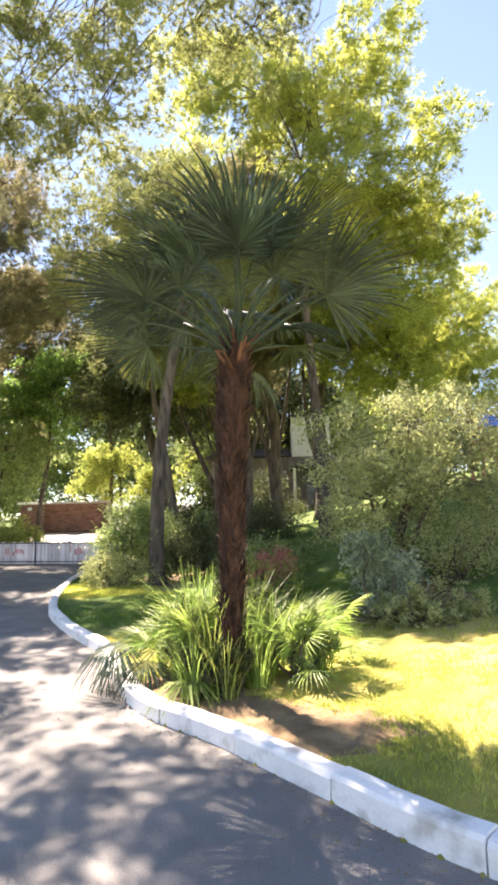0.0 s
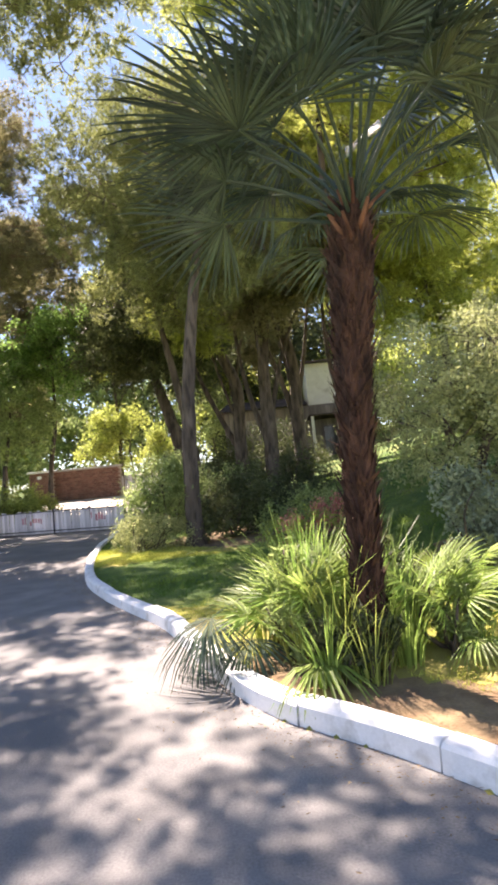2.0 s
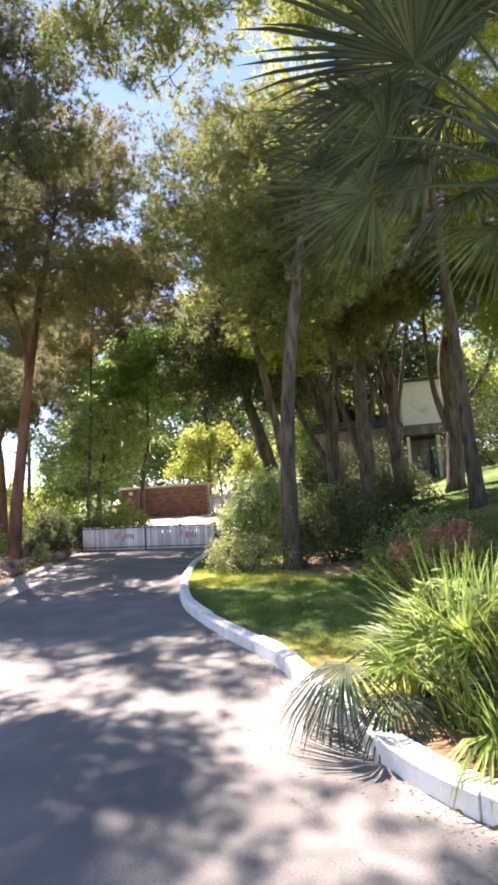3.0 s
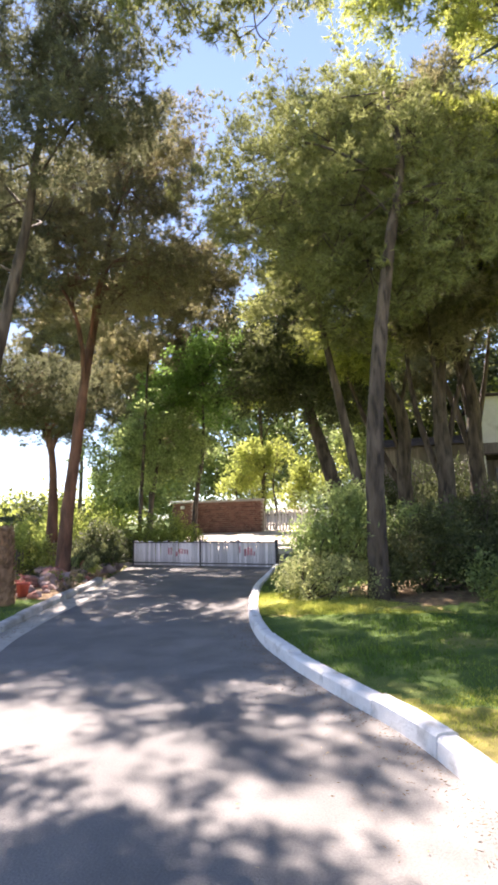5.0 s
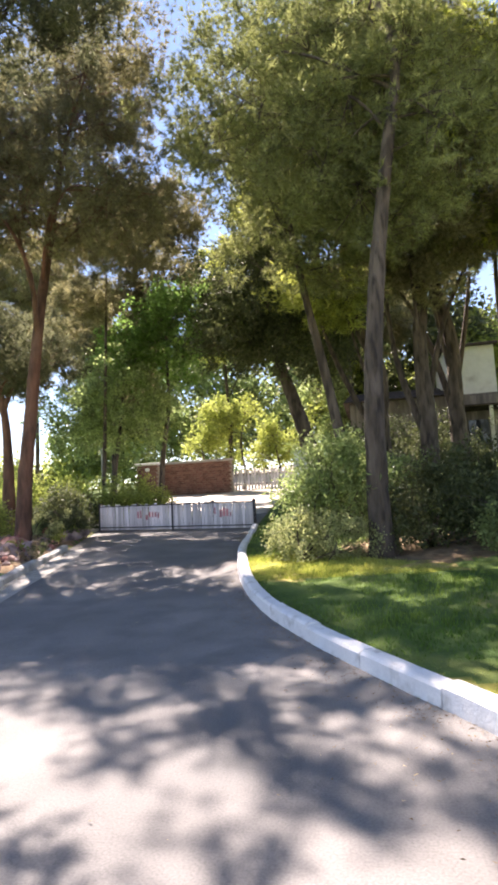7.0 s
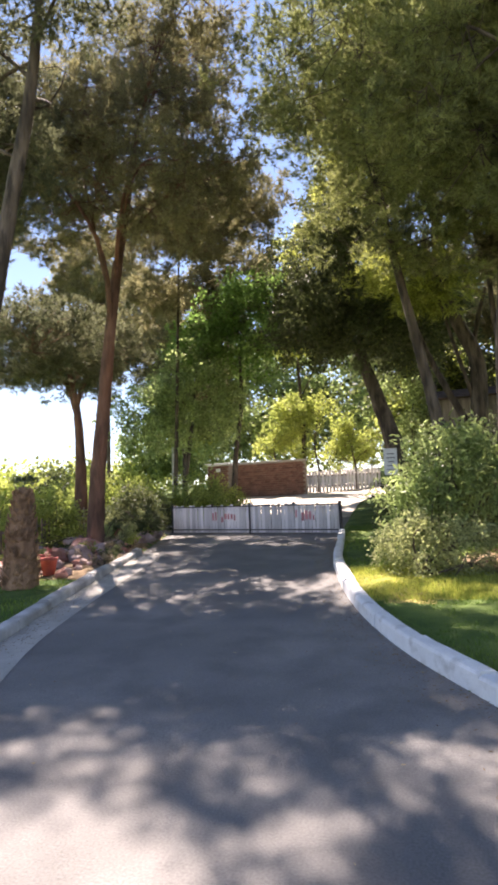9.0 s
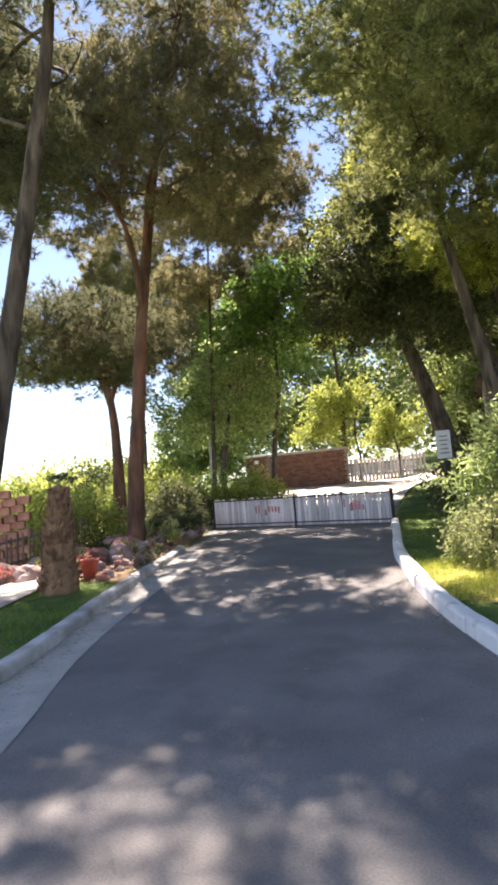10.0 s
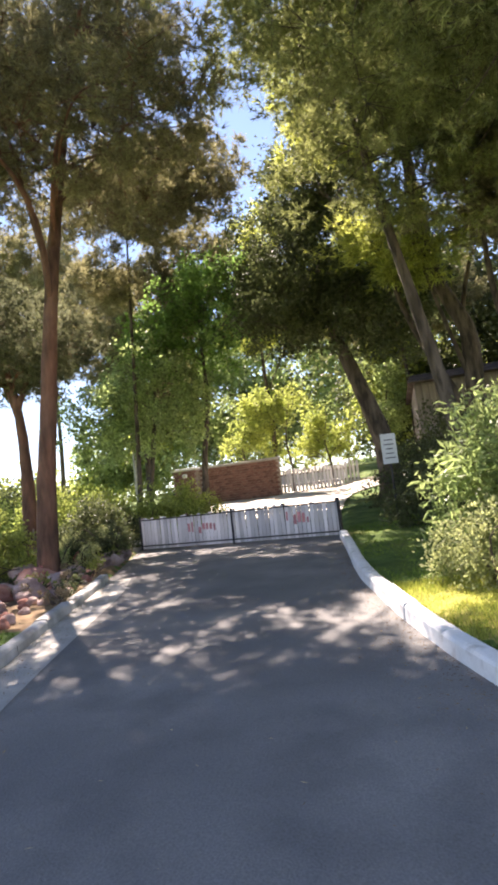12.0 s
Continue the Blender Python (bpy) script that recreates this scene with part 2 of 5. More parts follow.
def needles(rng, centres, out, length, width, per):
    """Tufts: slim triangles that fan out from each centre."""
    n = len(centres)
    c = np.repeat(centres, per, 0)
    d = unit(rng.normal(size=(n * per, 3)) * 0.75 + np.repeat(out, per, 0) + [0, 0, 0.25])
    s = unit(np.cross(d, rng.normal(size=(n * per, 3))))
    ln = length * rng.uniform(0.6, 1.25, (n * per, 1))
    v = np.stack([c - s * width, c + s * width, c + d * ln], 1).reshape(-1, 3)
    return v, np.arange(n * per * 3).reshape(-1, 3)


def smooth_line(pts, step):
    """Catmull-Rom through pts, resampled at about `step` metres."""
    p = np.array(pts, float)
    p = np.vstack([2 * p[0] - p[1], p, 2 * p[-1] - p[-2]])
    out = []
    for i in range(1, len(p) - 2):
        for t in np.linspace(0, 1, 24, endpoint=False):
            out.append(0.5 * ((2 * p[i]) + (p[i + 1] - p[i - 1]) * t + (2 * p[i - 1] - 5 * p[i] + 4 * p[i + 1] - p[i + 2]) * t * t
                              + (3 * p[i] - p[i - 1] - 3 * p[i + 1] + p[i + 2]) * t ** 3))
    out.append(p[-2])
    out = np.array(out)
    s = np.concatenate([[0], np.cumsum(np.linalg.norm(np.diff(out, axis=0), axis=1))])
    k = max(2, int(round(s[-1] / step)) + 1)
    q = np.linspace(0, s[-1], k)
    return np.stack([np.interp(q, s, out[:, i]) for i in range(p.shape[1])], 1)

# ---- ground ----
RIGHT_KERB = smooth_line([(16, -9), (9, -3.6), (4.2, 0.6), (2.2, 2.0), (1.1, 2.95), (0.52, 3.72), (-0.22, 4.7), (-0.92, 5.5), (-1.45, 6.7), (-1.98, 8.2),
                          (-2.6, 9.35), (-3.3, 10.6), (-3.92, 11.9), (-4.45, 13.7), (-4.83, 15.7), (-5.05, 17.2), (-5.28, 20.3), (-5.5, 22.9)], 0.25)
LEFT_KERB = smooth_line([(-6.0, -10), (-5.9, 0), (-6.5, 5), (-7.25, 8.3), (-7.82, 10.5), (-8.08, 11.7), (-8.42, 12.9), (-8.96, 15.0), (-9.38, 16.9), (-9.85, 18.9)], 0.25)
GUTTER = smooth_line([(-5.2, -10), (-5.1, 0), (-5.7, 5), (-6.35, 8.0), (-6.95, 9.9), (-7.58, 11.5), (-8.03, 13.2), (-8.5, 15.4), (-8.9, 17.3), (-9.4, 18.9)], 0.25)


def road_z(y):
    """Level of the road: flat, then a gentle rise to the fence and a steeper one beyond it."""
    y = np.asarray(y, float)
    s = np.maximum(0, y - 9)
    z = 0.045 * np.where(s < 2, s * s / 4, s - 1)
    return z + 0.05 * np.maximum(0, np.minimum(y, 75) - 23.5)


def right_x(y):
    return np.interp(y, RIGHT_KERB[:, 1], RIGHT_KERB[:, 0])


def left_x(y):
    return np.interp(y, np.append(LEFT_KERB[:, 1], [21.5, 24.3, 40]), np.append(LEFT_KERB[:, 0], [-10.55, -11.3, -10.5]))


def soft(a, lo, hi):
    t = np.clip((a - lo) / (hi - lo), 0, 1)
    return t * t * (3 - 2 * t)


def ground_z(x, y):
    """Height of the ground: lawn bank on the right, falling slope on the left."""
    x, y = np.asarray(x, float), np.asarray(y, float)
    base = road_z(y)
    d = x - right_x(y)
    lawn = base + 0.11 + 0.015 * np.clip(d, 0, 6)
    bank = 0.26 * np.clip(d - 5.2, 0, 13) * soft(y, 6, 12) + 0.05 * np.clip(d - 2.5, 0, 5) * soft(y, 13, 20)
    beyond = soft(y, 24, 40)
    r = lawn + bank * (1 - 0.4 * beyond) + beyond * 0.03 * np.clip(x + 6, 0, 30)
    e = left_x(y) - x
    l = base + 0.1 - 0.12 * np.clip(e - 2.2, 0, 16) - 0.02 * np.clip(e - 18, 0, 200)
    mid = base - 0.04
    left = np.where(y > 24, base - 0.12 * np.clip(e - 10, 0, 16), l)
    a, b = soft(d, 0.05, 0.19), soft(e, 0.05, 0.19)
    z = mid + (r - mid) * a + (left - mid) * b
    far = soft(np.hypot(x, y - 15), 70, 140)
    return z * (1 - far) + far * (-2.0)


def gz(x, y):
    return float(ground_z(x, y))


def axis(lo, hi, fine_lo, fine_hi, step):
    fine = np.arange(fine_lo, fine_hi + step / 2, step)
    g = step * 1.25 ** np.arange(1, 60)
    a, b = fine_lo - np.cumsum(g), fine_hi + np.cumsum(g)
    return np.concatenate([a[a > lo][::-1], fine, b[b < hi]])


GX, GY = axis(-1800, 1800, -13, 9, 0.15), axis(-1800, 1800, -3, 27, 0.15)
xx, yy = np.meshgrid(GX, GY)
zz = ground_z(xx, yy)
rg = np.random.default_rng(3)
zz = zz + np.where((xx > right_x(yy) + 0.5) | (xx < left_x(yy) - 0.6), rg.normal(0, 0.012, xx.shape), 0)
nx, ny = len(GX), len(GY)
idx = np.arange(nx * ny).reshape(ny, nx)
quads = np.stack([idx[:-1, :-1], idx[:-1, 1:], idx[1:, 1:], idx[1:, :-1]], -1).reshape(-1, 4)
gm = mesh_of("ground", np.stack([xx, yy, zz], -1).reshape(-1, 3), quads, [TURF, SOIL, TURF_GREEN, PATH_DUST], True)
cx, cy = xx[:-1, :-1].ravel(), yy[:-1, :-1].ravel()
dk = cx - right_x(cy)
# Soil at the palm's foot also darkens the lawn where its shadow falls.
is_soil = ((dk < -0.2) & (cx > left_x(cy))) | ((cy > 23.5) & (dk < 0) & (cx > -13)) | ((cx < left_x(cy) - 0.2) & (cx > left_x(cy) - 4.5) & (cy > 14.7) & (cy < 24)) | ((dk > 0) & (dk < 1.1 + 0.25 * np.sin(cy * 3)) & (cy > 2.6) & (cy < 7.4) & (np.hypot(cx - 0.2, cy - 5.4) < 1.5)) \
    | ((np.hypot(cx + 1.4, (cy - 15.6)) < 1.7) & (dk > 2.0)) | (np.hypot(cx - 2.6, cy - 9.6) < 1.3)
# Green holds pine shade as well as watering; a sunlit strip is left yellow.
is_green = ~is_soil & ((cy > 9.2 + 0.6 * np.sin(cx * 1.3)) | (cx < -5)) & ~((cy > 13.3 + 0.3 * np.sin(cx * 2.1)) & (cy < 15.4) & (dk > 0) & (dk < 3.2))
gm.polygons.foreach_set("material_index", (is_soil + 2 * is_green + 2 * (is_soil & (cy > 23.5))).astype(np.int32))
ground = tagged(new("ground", gm), "sun-dried yellow-green lawn rising in a bank", "ground", kind="structure")


def strip(name, a, b, lift, mat, label, category):
    """A sheet between two lines that have the same number of points, cut into four across."""
    k = 6
    v, f = [], []
    for p, q in zip(a, b):
        for j in range(k + 1):
            s = j / k
            x, y = p[0] * (1 - s) + q[0] * s, p[1] * (1 - s) + q[1] * s
            v.append((x, y, float(road_z(y)) + lift))
    for i in range(len(a) - 1):
        for j in range(k):
            o = i * (k + 1) + j
            f.append((o, o + 1, o + k + 2, o + k + 1))
    return tagged(new(name, mesh_of(name, v, f, mat, True)), label, category, kind="structure")


ys = np.concatenate([np.arange(-30, 24, 0.4), np.arange(24, 27, 0.4)])
road = strip("road", [(float(left_x(y)) - 0.05, y) for y in ys], [(float(right_x(y)) + 0.05, y) for y in ys], 0.0, ASPHALT, "grey asphalt drive with dappled tree shade", "road")
gl = smooth_line(GUTTER[:, :2], 0.4)
kl = smooth_line(LEFT_KERB[:, :2], 0.4)
n_g = min(len(gl), len(kl))
gl = gl[np.linspace(0, len(gl) - 1, n_g).astype(int)]
kl = kl[np.linspace(0, len(kl) - 1, n_g).astype(int)]
gutter = strip("gutter", kl, gl, 0.006, CONCRETE, "pale concrete gutter strip beside the kerb", "gutter")
hill = [(-5.6, 26.5), (-5.3, 30), (-4.6, 33), (-2.0, 36), (3, 38)], [(-9.6, 26.5), (-10.6, 33), (-9.9, 36), (-7.4, 39), (0, 41)]
hr, hl = smooth_line(hill[0], 0.6), smooth_line(hill[1], 0.6)
hr = hr[np.linspace(0, len(hr) - 1, 40).astype(int)]
hl = hl[np.linspace(0, len(hl) - 1, 40).astype(int)]
pv, pf = [], []
for i in range(40):
    for j in range(9):
        s = j / 8
        x, y = hl[i][0] * (1 - s) + hr[i][0] * s, hl[i][1] * (1 - s) + hr[i][1] * s
        pv.append((x, y, gz(x, y) + 0.06))
for i in range(39):
    for j in range(8):
        pf.append((i * 9 + j, i * 9 + j + 1, i * 9 + j + 10, i * 9 + j + 9))
tagged(new("pavement", mesh_of("pavement", pv, pf, PATH_DUST, True)), "pale sunlit path climbing beyond the fence", "path", kind="structure")


# pale paved terrace below the left verge
tv, tf = [], []
t_y = np.linspace(7.5, 15.4, 26)
for y in t_y:
    for j in range(9):
        x = float(left_x(y)) - 1.45 - j * 0.5
        tv.append((x, y, gz(x, y) + 0.035))
for i in range(25):
    for j in range(8):
        tf.append((i * 9 + j, i * 9 + j + 1, i * 9 + j + 10, i * 9 + j + 9))
tagged(new("terrace", mesh_of("terrace", tv, tf, PATH_DUST, True)), "pale paved terrace below the grass verge", "pavement", kind="structure")


def kerb(name, line, side, height, width, stone, label, lo, hi, paint):
    """Kerb of separate painted stones along a line; side +1: the stones lie to the line's right."""
    root = tagged(new(name), label, "kerb", kind="structure")
    rk = np.random.default_rng(11)
    line = line[(line[:, 1] > lo) & (line[:, 1] < hi)]
    s = np.concatenate([[0], np.cumsum(np.linalg.norm(np.diff(line, axis=0), axis=1))])
    a = 0.0
    while a < s[-1] - 0.1:
        b = min(a + stone, s[-1])
        q = np.linspace(a + 0.006, b - 0.006, 6)
        p = np.stack([np.interp(q, s, line[:, 0]), np.interp(q, s, line[:, 1])], 1)
        t = unit(np.gradient(p, axis=0))
        nrm = np.stack([t[:, 1], -t[:, 0]], 1) * side
        h = height + rk.uniform(-0.012, 0.012)
        lean = rk.uniform(-0.008, 0.012)
        prof = [(0.0, -0.15), (0.012 + lean, h - 0.03), (0.03 + lean, h - 0.008), (0.06 + lean, h), (width - 0.03, h), (width, h - 0.025), (width, -0.15)]
        v, f = [], []
        for i in range(6):
            for o, z in prof:
                v.append((p[i, 0] + nrm[i, 0] * o, p[i, 1] + nrm[i, 1] * o, float(road_z(p[i, 1])) + z + rk.uniform(-0.003, 0.003)))
        k = len(prof)
        for i in range(5):
            for j in range(k - 1):
                f.append((i * k + j, i * k + j + 1, (i + 1) * k + j + 1, (i + 1) * k + j))
        f += [tuple(range(k)), tuple(reversed(range(5 * k, 6 * k)))]
        part_mesh("kerbstone", mesh_of("kerbstone", v, f, paint), root)
        a = b
    return root


kerb("kerb_right", RIGHT_KERB, 1, 0.16, 0.19, 1.0, "whitewashed kerb curving round the lawn", -3.5, 22.2, WHITEWASH)
kerb("kerb_left", LEFT_KERB, -1, 0.13, 0.2, 1.1, "worn pale kerb beside a concrete gutter", -2, 19.2, WORN_PAINT)


# ---- trees ----
def limb_line(rng, a, b, bend, n=6):
    a, b = np.array(a, float), np.array(b, float)
    t = np.linspace(0, 1, n)[:, None]
    p = a + (b - a) * t
    off = rng.normal(size=3) * bend * np.linalg.norm(b - a)
    return p + np.sin(np.pi * t) * off + np.array([0, 0, 1]) * np.sin(np.pi * t) * bend * 0.5 * np.linalg.norm(b - a)


def tree(name, label, group, trunk, r0, crown, bark, leaf, seed, style="needle", size=0.2, width=0.0135, per=10, tufts=20,
         density=20, cluster=0.4, start=0.45, forks=(), r1=0.3, flat=0.75, bare=0.0, arch=0.0):
    """A tree: tapered trunk along `trunk`, one main limb to each lobe of the crown, side limbs, twigs, and a clump of foliage at each twig's end.
    crown: list of (cx, cy, cz, rx, ry, rz), in the world."""
    rng = np.random.default_rng(seed)
    base = np.array(trunk[0], float)
    root = thing(name, base, label, "tree", group)
    line = smooth_line(trunk, 0.35) - base
    n = len(line)
    fr = np.linspace(0, 1, n)
    rad = r0 * (1 - (1 - r1) * fr) * (1 + 0.35 * np.exp(-fr * n))
    v, f = tube(line, rad, 14, 0.07, rng)
    part_mesh("trunk", mesh_of("trunk", v, f, bark, True), root)
    cen, out = [], []
    for c in crown:
        c = np.array(c, float)
        cc, rr = c[:3] - base, c[3:]
        flat_d = np.hypot(*(line[:, :2] - cc[:2]).T)
        score = np.abs(line[:, 2] - (cc[2] - 0.55 * flat_d - 0.3)) + np.where(fr < (start if cc[2] > 0.66 * line[-1, 2] else 0.75 * start), 50, 0)
        i = min(n - 1, int(np.argmin(score)) + int(rng.integers(0, max(2, n // 5))))
        wood = Heap()
        main = limb_line(rng, line[i], cc + rr * rng.uniform(-0.25, 0.25, 3), 0.09, 12)
        main[:, 2] += arch * np.sin(np.linspace(0, math.pi, 12))
        length = np.linalg.norm(main[-1] - main[0])
        ra = min(rad[i] * 0.42, 0.018 + 0.0042 * length)
        wood.add(*tube(main, np.linspace(ra, 0.014, 12), 7, 0.06, rng))
        nodes = list(main[6:])
        for k in range(6):
            q = main[rng.integers(5, 12)]
            e = cc + unit(rng.normal(size=3)) * rr * rng.uniform(0.5, 0.85)
            p = limb_line(rng, q, e, 0.14, 7)
            wood.add(*tube(p, np.linspace(0.018, 0.008, 7), 4))
            nodes += list(p[2:])
        nodes = np.array(nodes)
        m = max(10, int(density * np.prod(rr) ** (2 / 3)))
        d = unit(rng.normal(size=(m, 3)))
        spots = cc + d * rr * rng.uniform(0.15, 1.0, (m, 1)) ** 0.5 * rng.uniform(0.85, 1.25, (m, 1))
        for e in spots:
            q = nodes[np.argmin(((nodes - e) ** 2).sum(1) + rng.uniform(0, 0.3, len(nodes)))]
            wood.add(*tube(limb_line(rng, q, e, 0.12, 3), (0.009, 0.006, 0.003), 3))
            if rng.uniform() < bare:
                continue
            r = cluster * rng.uniform(0.55, 1.3)
            g = unit(rng.normal(size=(tufts, 3))) * rng.uniform(0.05, 1, (tufts, 1)) ** 0.6 * r * [1, 1, flat]
            cen.append(e + g)
            out.append(unit(g + unit(e - cc) * 0.3 * r))
        part_mesh("limb", wood.mesh("limb", bark), root)
    for q, e, r in forks:
        p = limb_line(rng, np.array(q) - base, np.array(e) - base, 0.06, 8)
        v, f = tube(p, np.linspace(r, r * 0.45, 8), 9, 0.05, rng)
        part_mesh("limb", mesh_of("limb", v, f, bark, True), root)
    cen, out = np.concatenate(cen), np.concatenate(out)
    if style == "needle":
        v, f = needles(rng, cen, out, size, width, per)
    else:
        cen = np.repeat(cen, per, 0)
        cen = cen + rng.normal(0, size * 0.9, cen.shape)
        v, f = leaves(rng, cen, size, width, 0.1)
    ob = part_mesh("crown", mesh_of("crown", v, f, leaf), root)
    ob["kind"] = "stuff"
    return root


# big pine on the lawn
zr = gz(-2.05, 14.86)
tree("pine_tree", "tall pine with grey bark standing in the lawn", "pines", [(-2.12, 14.86, zr - 0.1), (-2.14, 14.86, 1.5), (-2.05, 14.86, 3.7), (-1.83, 14.9, 5.6), (-1.52, 15.0, 7.6), (-1.15, 15.4, 9.8), (-1.3, 16.4, 12.4)],
     0.205, [(-3.6, 16.8, 9.2, 2.3, 2.0, 1.7), (-4.4, 18.6, 12.0, 2.6, 2.2, 2.2), (-2.4, 18.4, 11.5, 2.4, 2.0, 2.4), (-3.6, 21.6, 16.0, 2.8, 2.2, 2.2), (-1.2, 17.0, 8.4, 1.9, 1.7, 1.4), (-1.7, 16.2, 7.6, 1.4, 1.1, 1.2), (-0.5, 15.2, 8.0, 1.5, 1.3, 1.2), (-4.7, 17.4, 10.2, 1.5, 1.3, 1.1), (-2.3, 15.7, 9.0, 1.3, 1.0, 1.1), (-0.9, 15.6, 10.2, 1.4, 1.1, 1.2), (-2.9, 15.4, 7.9, 1.1, 0.9, 0.8), (-1.0, 18.6, 13.4, 1.8, 1.5, 1.5), (-0.4, 17.8, 11.4, 1.7, 1.4, 1.5), (0.7, 17.4, 9.8, 1.4, 1.2, 1.1), (-2.4, 19.8, 14.6, 1.6, 1.4, 1.4), (0.9, 20.8, 14.2, 1.8, 1.6, 1.6)],
     GREY_BARK, NEEDLES_MID, 21, density=28, tufts=21, cluster=0.36, start=0.62, size=0.16, width=0.0105, per=11)
# reddish pine left of the drive, forked, with boughs over the drive
zl = gz(-11.0, 18.8)
tree("pine_tree", "forked pine with reddish bark beside the rockery", "pines", [(-11.05, 18.75, zl - 0.1), (-11.0, 18.8, 2.2), (-10.85, 18.9, 4.2), (-10.7, 18.97, 6.0), (-10.5, 19.1, 8.0), (-10.4, 19.8, 11.0), (-10.5, 20.8, 13.5)],
     0.21, [(-10.2, 18.9, 9.7, 2.6, 2.0, 1.7), (-10.8, 21.2, 12.6, 3.2, 2.1, 2.2), (-13.4, 19.4, 10.0, 1.8, 1.7, 1.6), (-11.1, 18.5, 10.8, 1.5, 1.2, 1.3), (-11.6, 19.1, 12.6, 1.5, 1.3, 1.3), (-8.4, 18.6, 9.2, 1.7, 1.6, 1.2), (-10.5, 22.0, 15.4, 2.8, 2.4, 1.8), (-7.4, 16.9, 9.0, 1.5, 1.1, 0.8), (-13.2, 20.6, 13.0, 2.6, 2.2, 2.2), (-12.6, 18.3, 11.4, 1.6, 1.4, 1.4), (-11.4, 24.2, 11.2, 2.1, 1.5, 1.2), (-9.9, 24.7, 11.4, 1.7, 1.4, 1.1), (-8.7, 25.4, 13.8, 1.3, 1.0, 0.8), (-9.4, 21.4, 14.2, 1.5, 1.4, 1.3), (-12.6, 23.0, 11.2, 1.8, 1.3, 1.1), (-10.5, 22.9, 10.7, 1.6, 1.1, 0.9), (-7.9, 18.1, 14.0, 1.5, 1.3, 0.9), (-8.5, 18.1, 13.0, 1.2, 1.1, 0.8), (-9.8, 22.6, 16.4, 2.0, 1.6, 1.4), (-13.6, 22.4, 15.6, 2.4, 2.0, 1.8), (-13.8, 18.8, 11.6, 1.9, 1.8, 1.8), (-11.6, 23.6, 17.8, 2.4, 2.0, 1.6)],
     PINE_BARK, NEEDLES, 22, density=30, tufts=18, cluster=0.34, start=0.55, size=0.17, width=0.0115, per=10,
     forks=[((-10.68, 18.97, 6.2), (-11.75, 18.7, 10.0), 0.085), ((-10.62, 19.0, 6.9), (-11.2, 18.6, 10.2), 0.06), ((-10.55, 19.0, 7.4), (-9.9, 18.7, 10.0), 0.06)], bare=0.04)
# leaning pine near the left kerb
zb = gz(-10.5, 13.2)
tree("pine_tree", "leaning pine with grey bark on the grass verge", "pines", [(-10.5, 13.2, zb - 0.1), (-10.25, 13.25, 1.8), (-9.75, 13.3, 4.2), (-9.35, 13.4, 6.6), (-9.1, 13.5, 8.4), (-9.1, 13.8, 11)],
     0.2, [(-7.7, 12.9, 10.0, 1.8, 1.2, 1.2), (-12.1, 14.0, 9.2, 2.2, 1.9, 1.6), (-9.6, 13.9, 12.2, 2.2, 1.2, 1.3), (-13.6, 16.4, 11.4, 2.5, 2.2, 2.2), (-10.2, 14.8, 14.6, 2.4, 1.6, 1.5), (-7.6, 13.8, 13.2, 1.9, 1.3, 1.2), (-10.6, 13.3, 9.7, 1.4, 1.0, 0.9), (-10.9, 14.7, 8.3, 1.4, 1.2, 1.1), (-12.0, 16.0, 10.4, 1.4, 1.3, 1.2), (-12.4, 15.6, 8.4, 1.5, 1.3, 1.1), (-6.8, 12.7, 9.9, 1.2, 1.1, 0.8)], GREY_BARK, NEEDLES_GREY, 23, density=40, tufts=20, cluster=0.35, start=0.62, size=0.16, width=0.0105, per=11)
# pine with an unseen trunk, added so its boughs shade the drive
zp = gz(5.8, 8.2)
tree("pine_tree", "tall added pine with an unseen trunk, boughs shading the drive", "pines", [(5.8, 8.2, zp - 0.1), (5.75, 8.2, 3.0), (5.6, 8.3, 7.0), (5.3, 8.4, 11.5), (4.4, 8.6, 16.0)],
     0.22, [(-2.6, 10.9, 10.8, 1.4, 1.2, 1.0), (-1.4, 10.0, 11.9, 1.6, 1.3, 1.1), (0.6, 10.8, 12.9, 1.7, 1.4, 1.2), (3.4, 9.0, 16.0, 2.0, 1.8, 1.3), (6.6, 8.0, 15.0, 2.4, 2.2, 1.6), (-4.4, 10.3, 10.4, 1.1, 0.9, 0.8), (-3.6, 11.0, 13.0, 1.8, 1.5, 1.3), (-4.8, 10.5, 12.8, 1.5, 1.2, 0.9), (-3.5, 11.5, 10.2, 1.0, 0.9, 0.7), (-5.0, 11.5, 10.8, 1.1, 1.0, 0.8)], GREY_BARK, NEEDLES_MID, 28, density=26, tufts=20, cluster=0.36, start=0.93, arch=3.2, size=0.16, width=0.0105, per=11)
# umbrella pine further left
z2 = gz(-14.2, 23)
tree("pine_tree", "low umbrella pine with a twin trunk", "pines", [(-14.0, 22.9, z2 - 0.1), (-14.0, 22.95, 1.5), (-14.05, 23, 3.6), (-14.2, 23, 5.2), (-14.6, 23.1, 6.6)],
     0.25, [(-14.9, 23.2, 7.3, 3.3, 3.0, 1.6), (-17.0, 23.4, 7.2, 2.2, 2.2, 1.1), (-14.0, 22.6, 6.2, 1.5, 1.2, 0.7)], PINE_BARK, NEEDLES_GREY, 24, density=50, tufts=18, start=0.8, size=0.22, width=0.016, per=8,
     forks=[((-14.15, 23.0, 4.8), (-15.4, 23.0, 6.8), 0.12), ((-14.2, 23.0, 5.0), (-13.3, 23.1, 6.9), 0.1)])
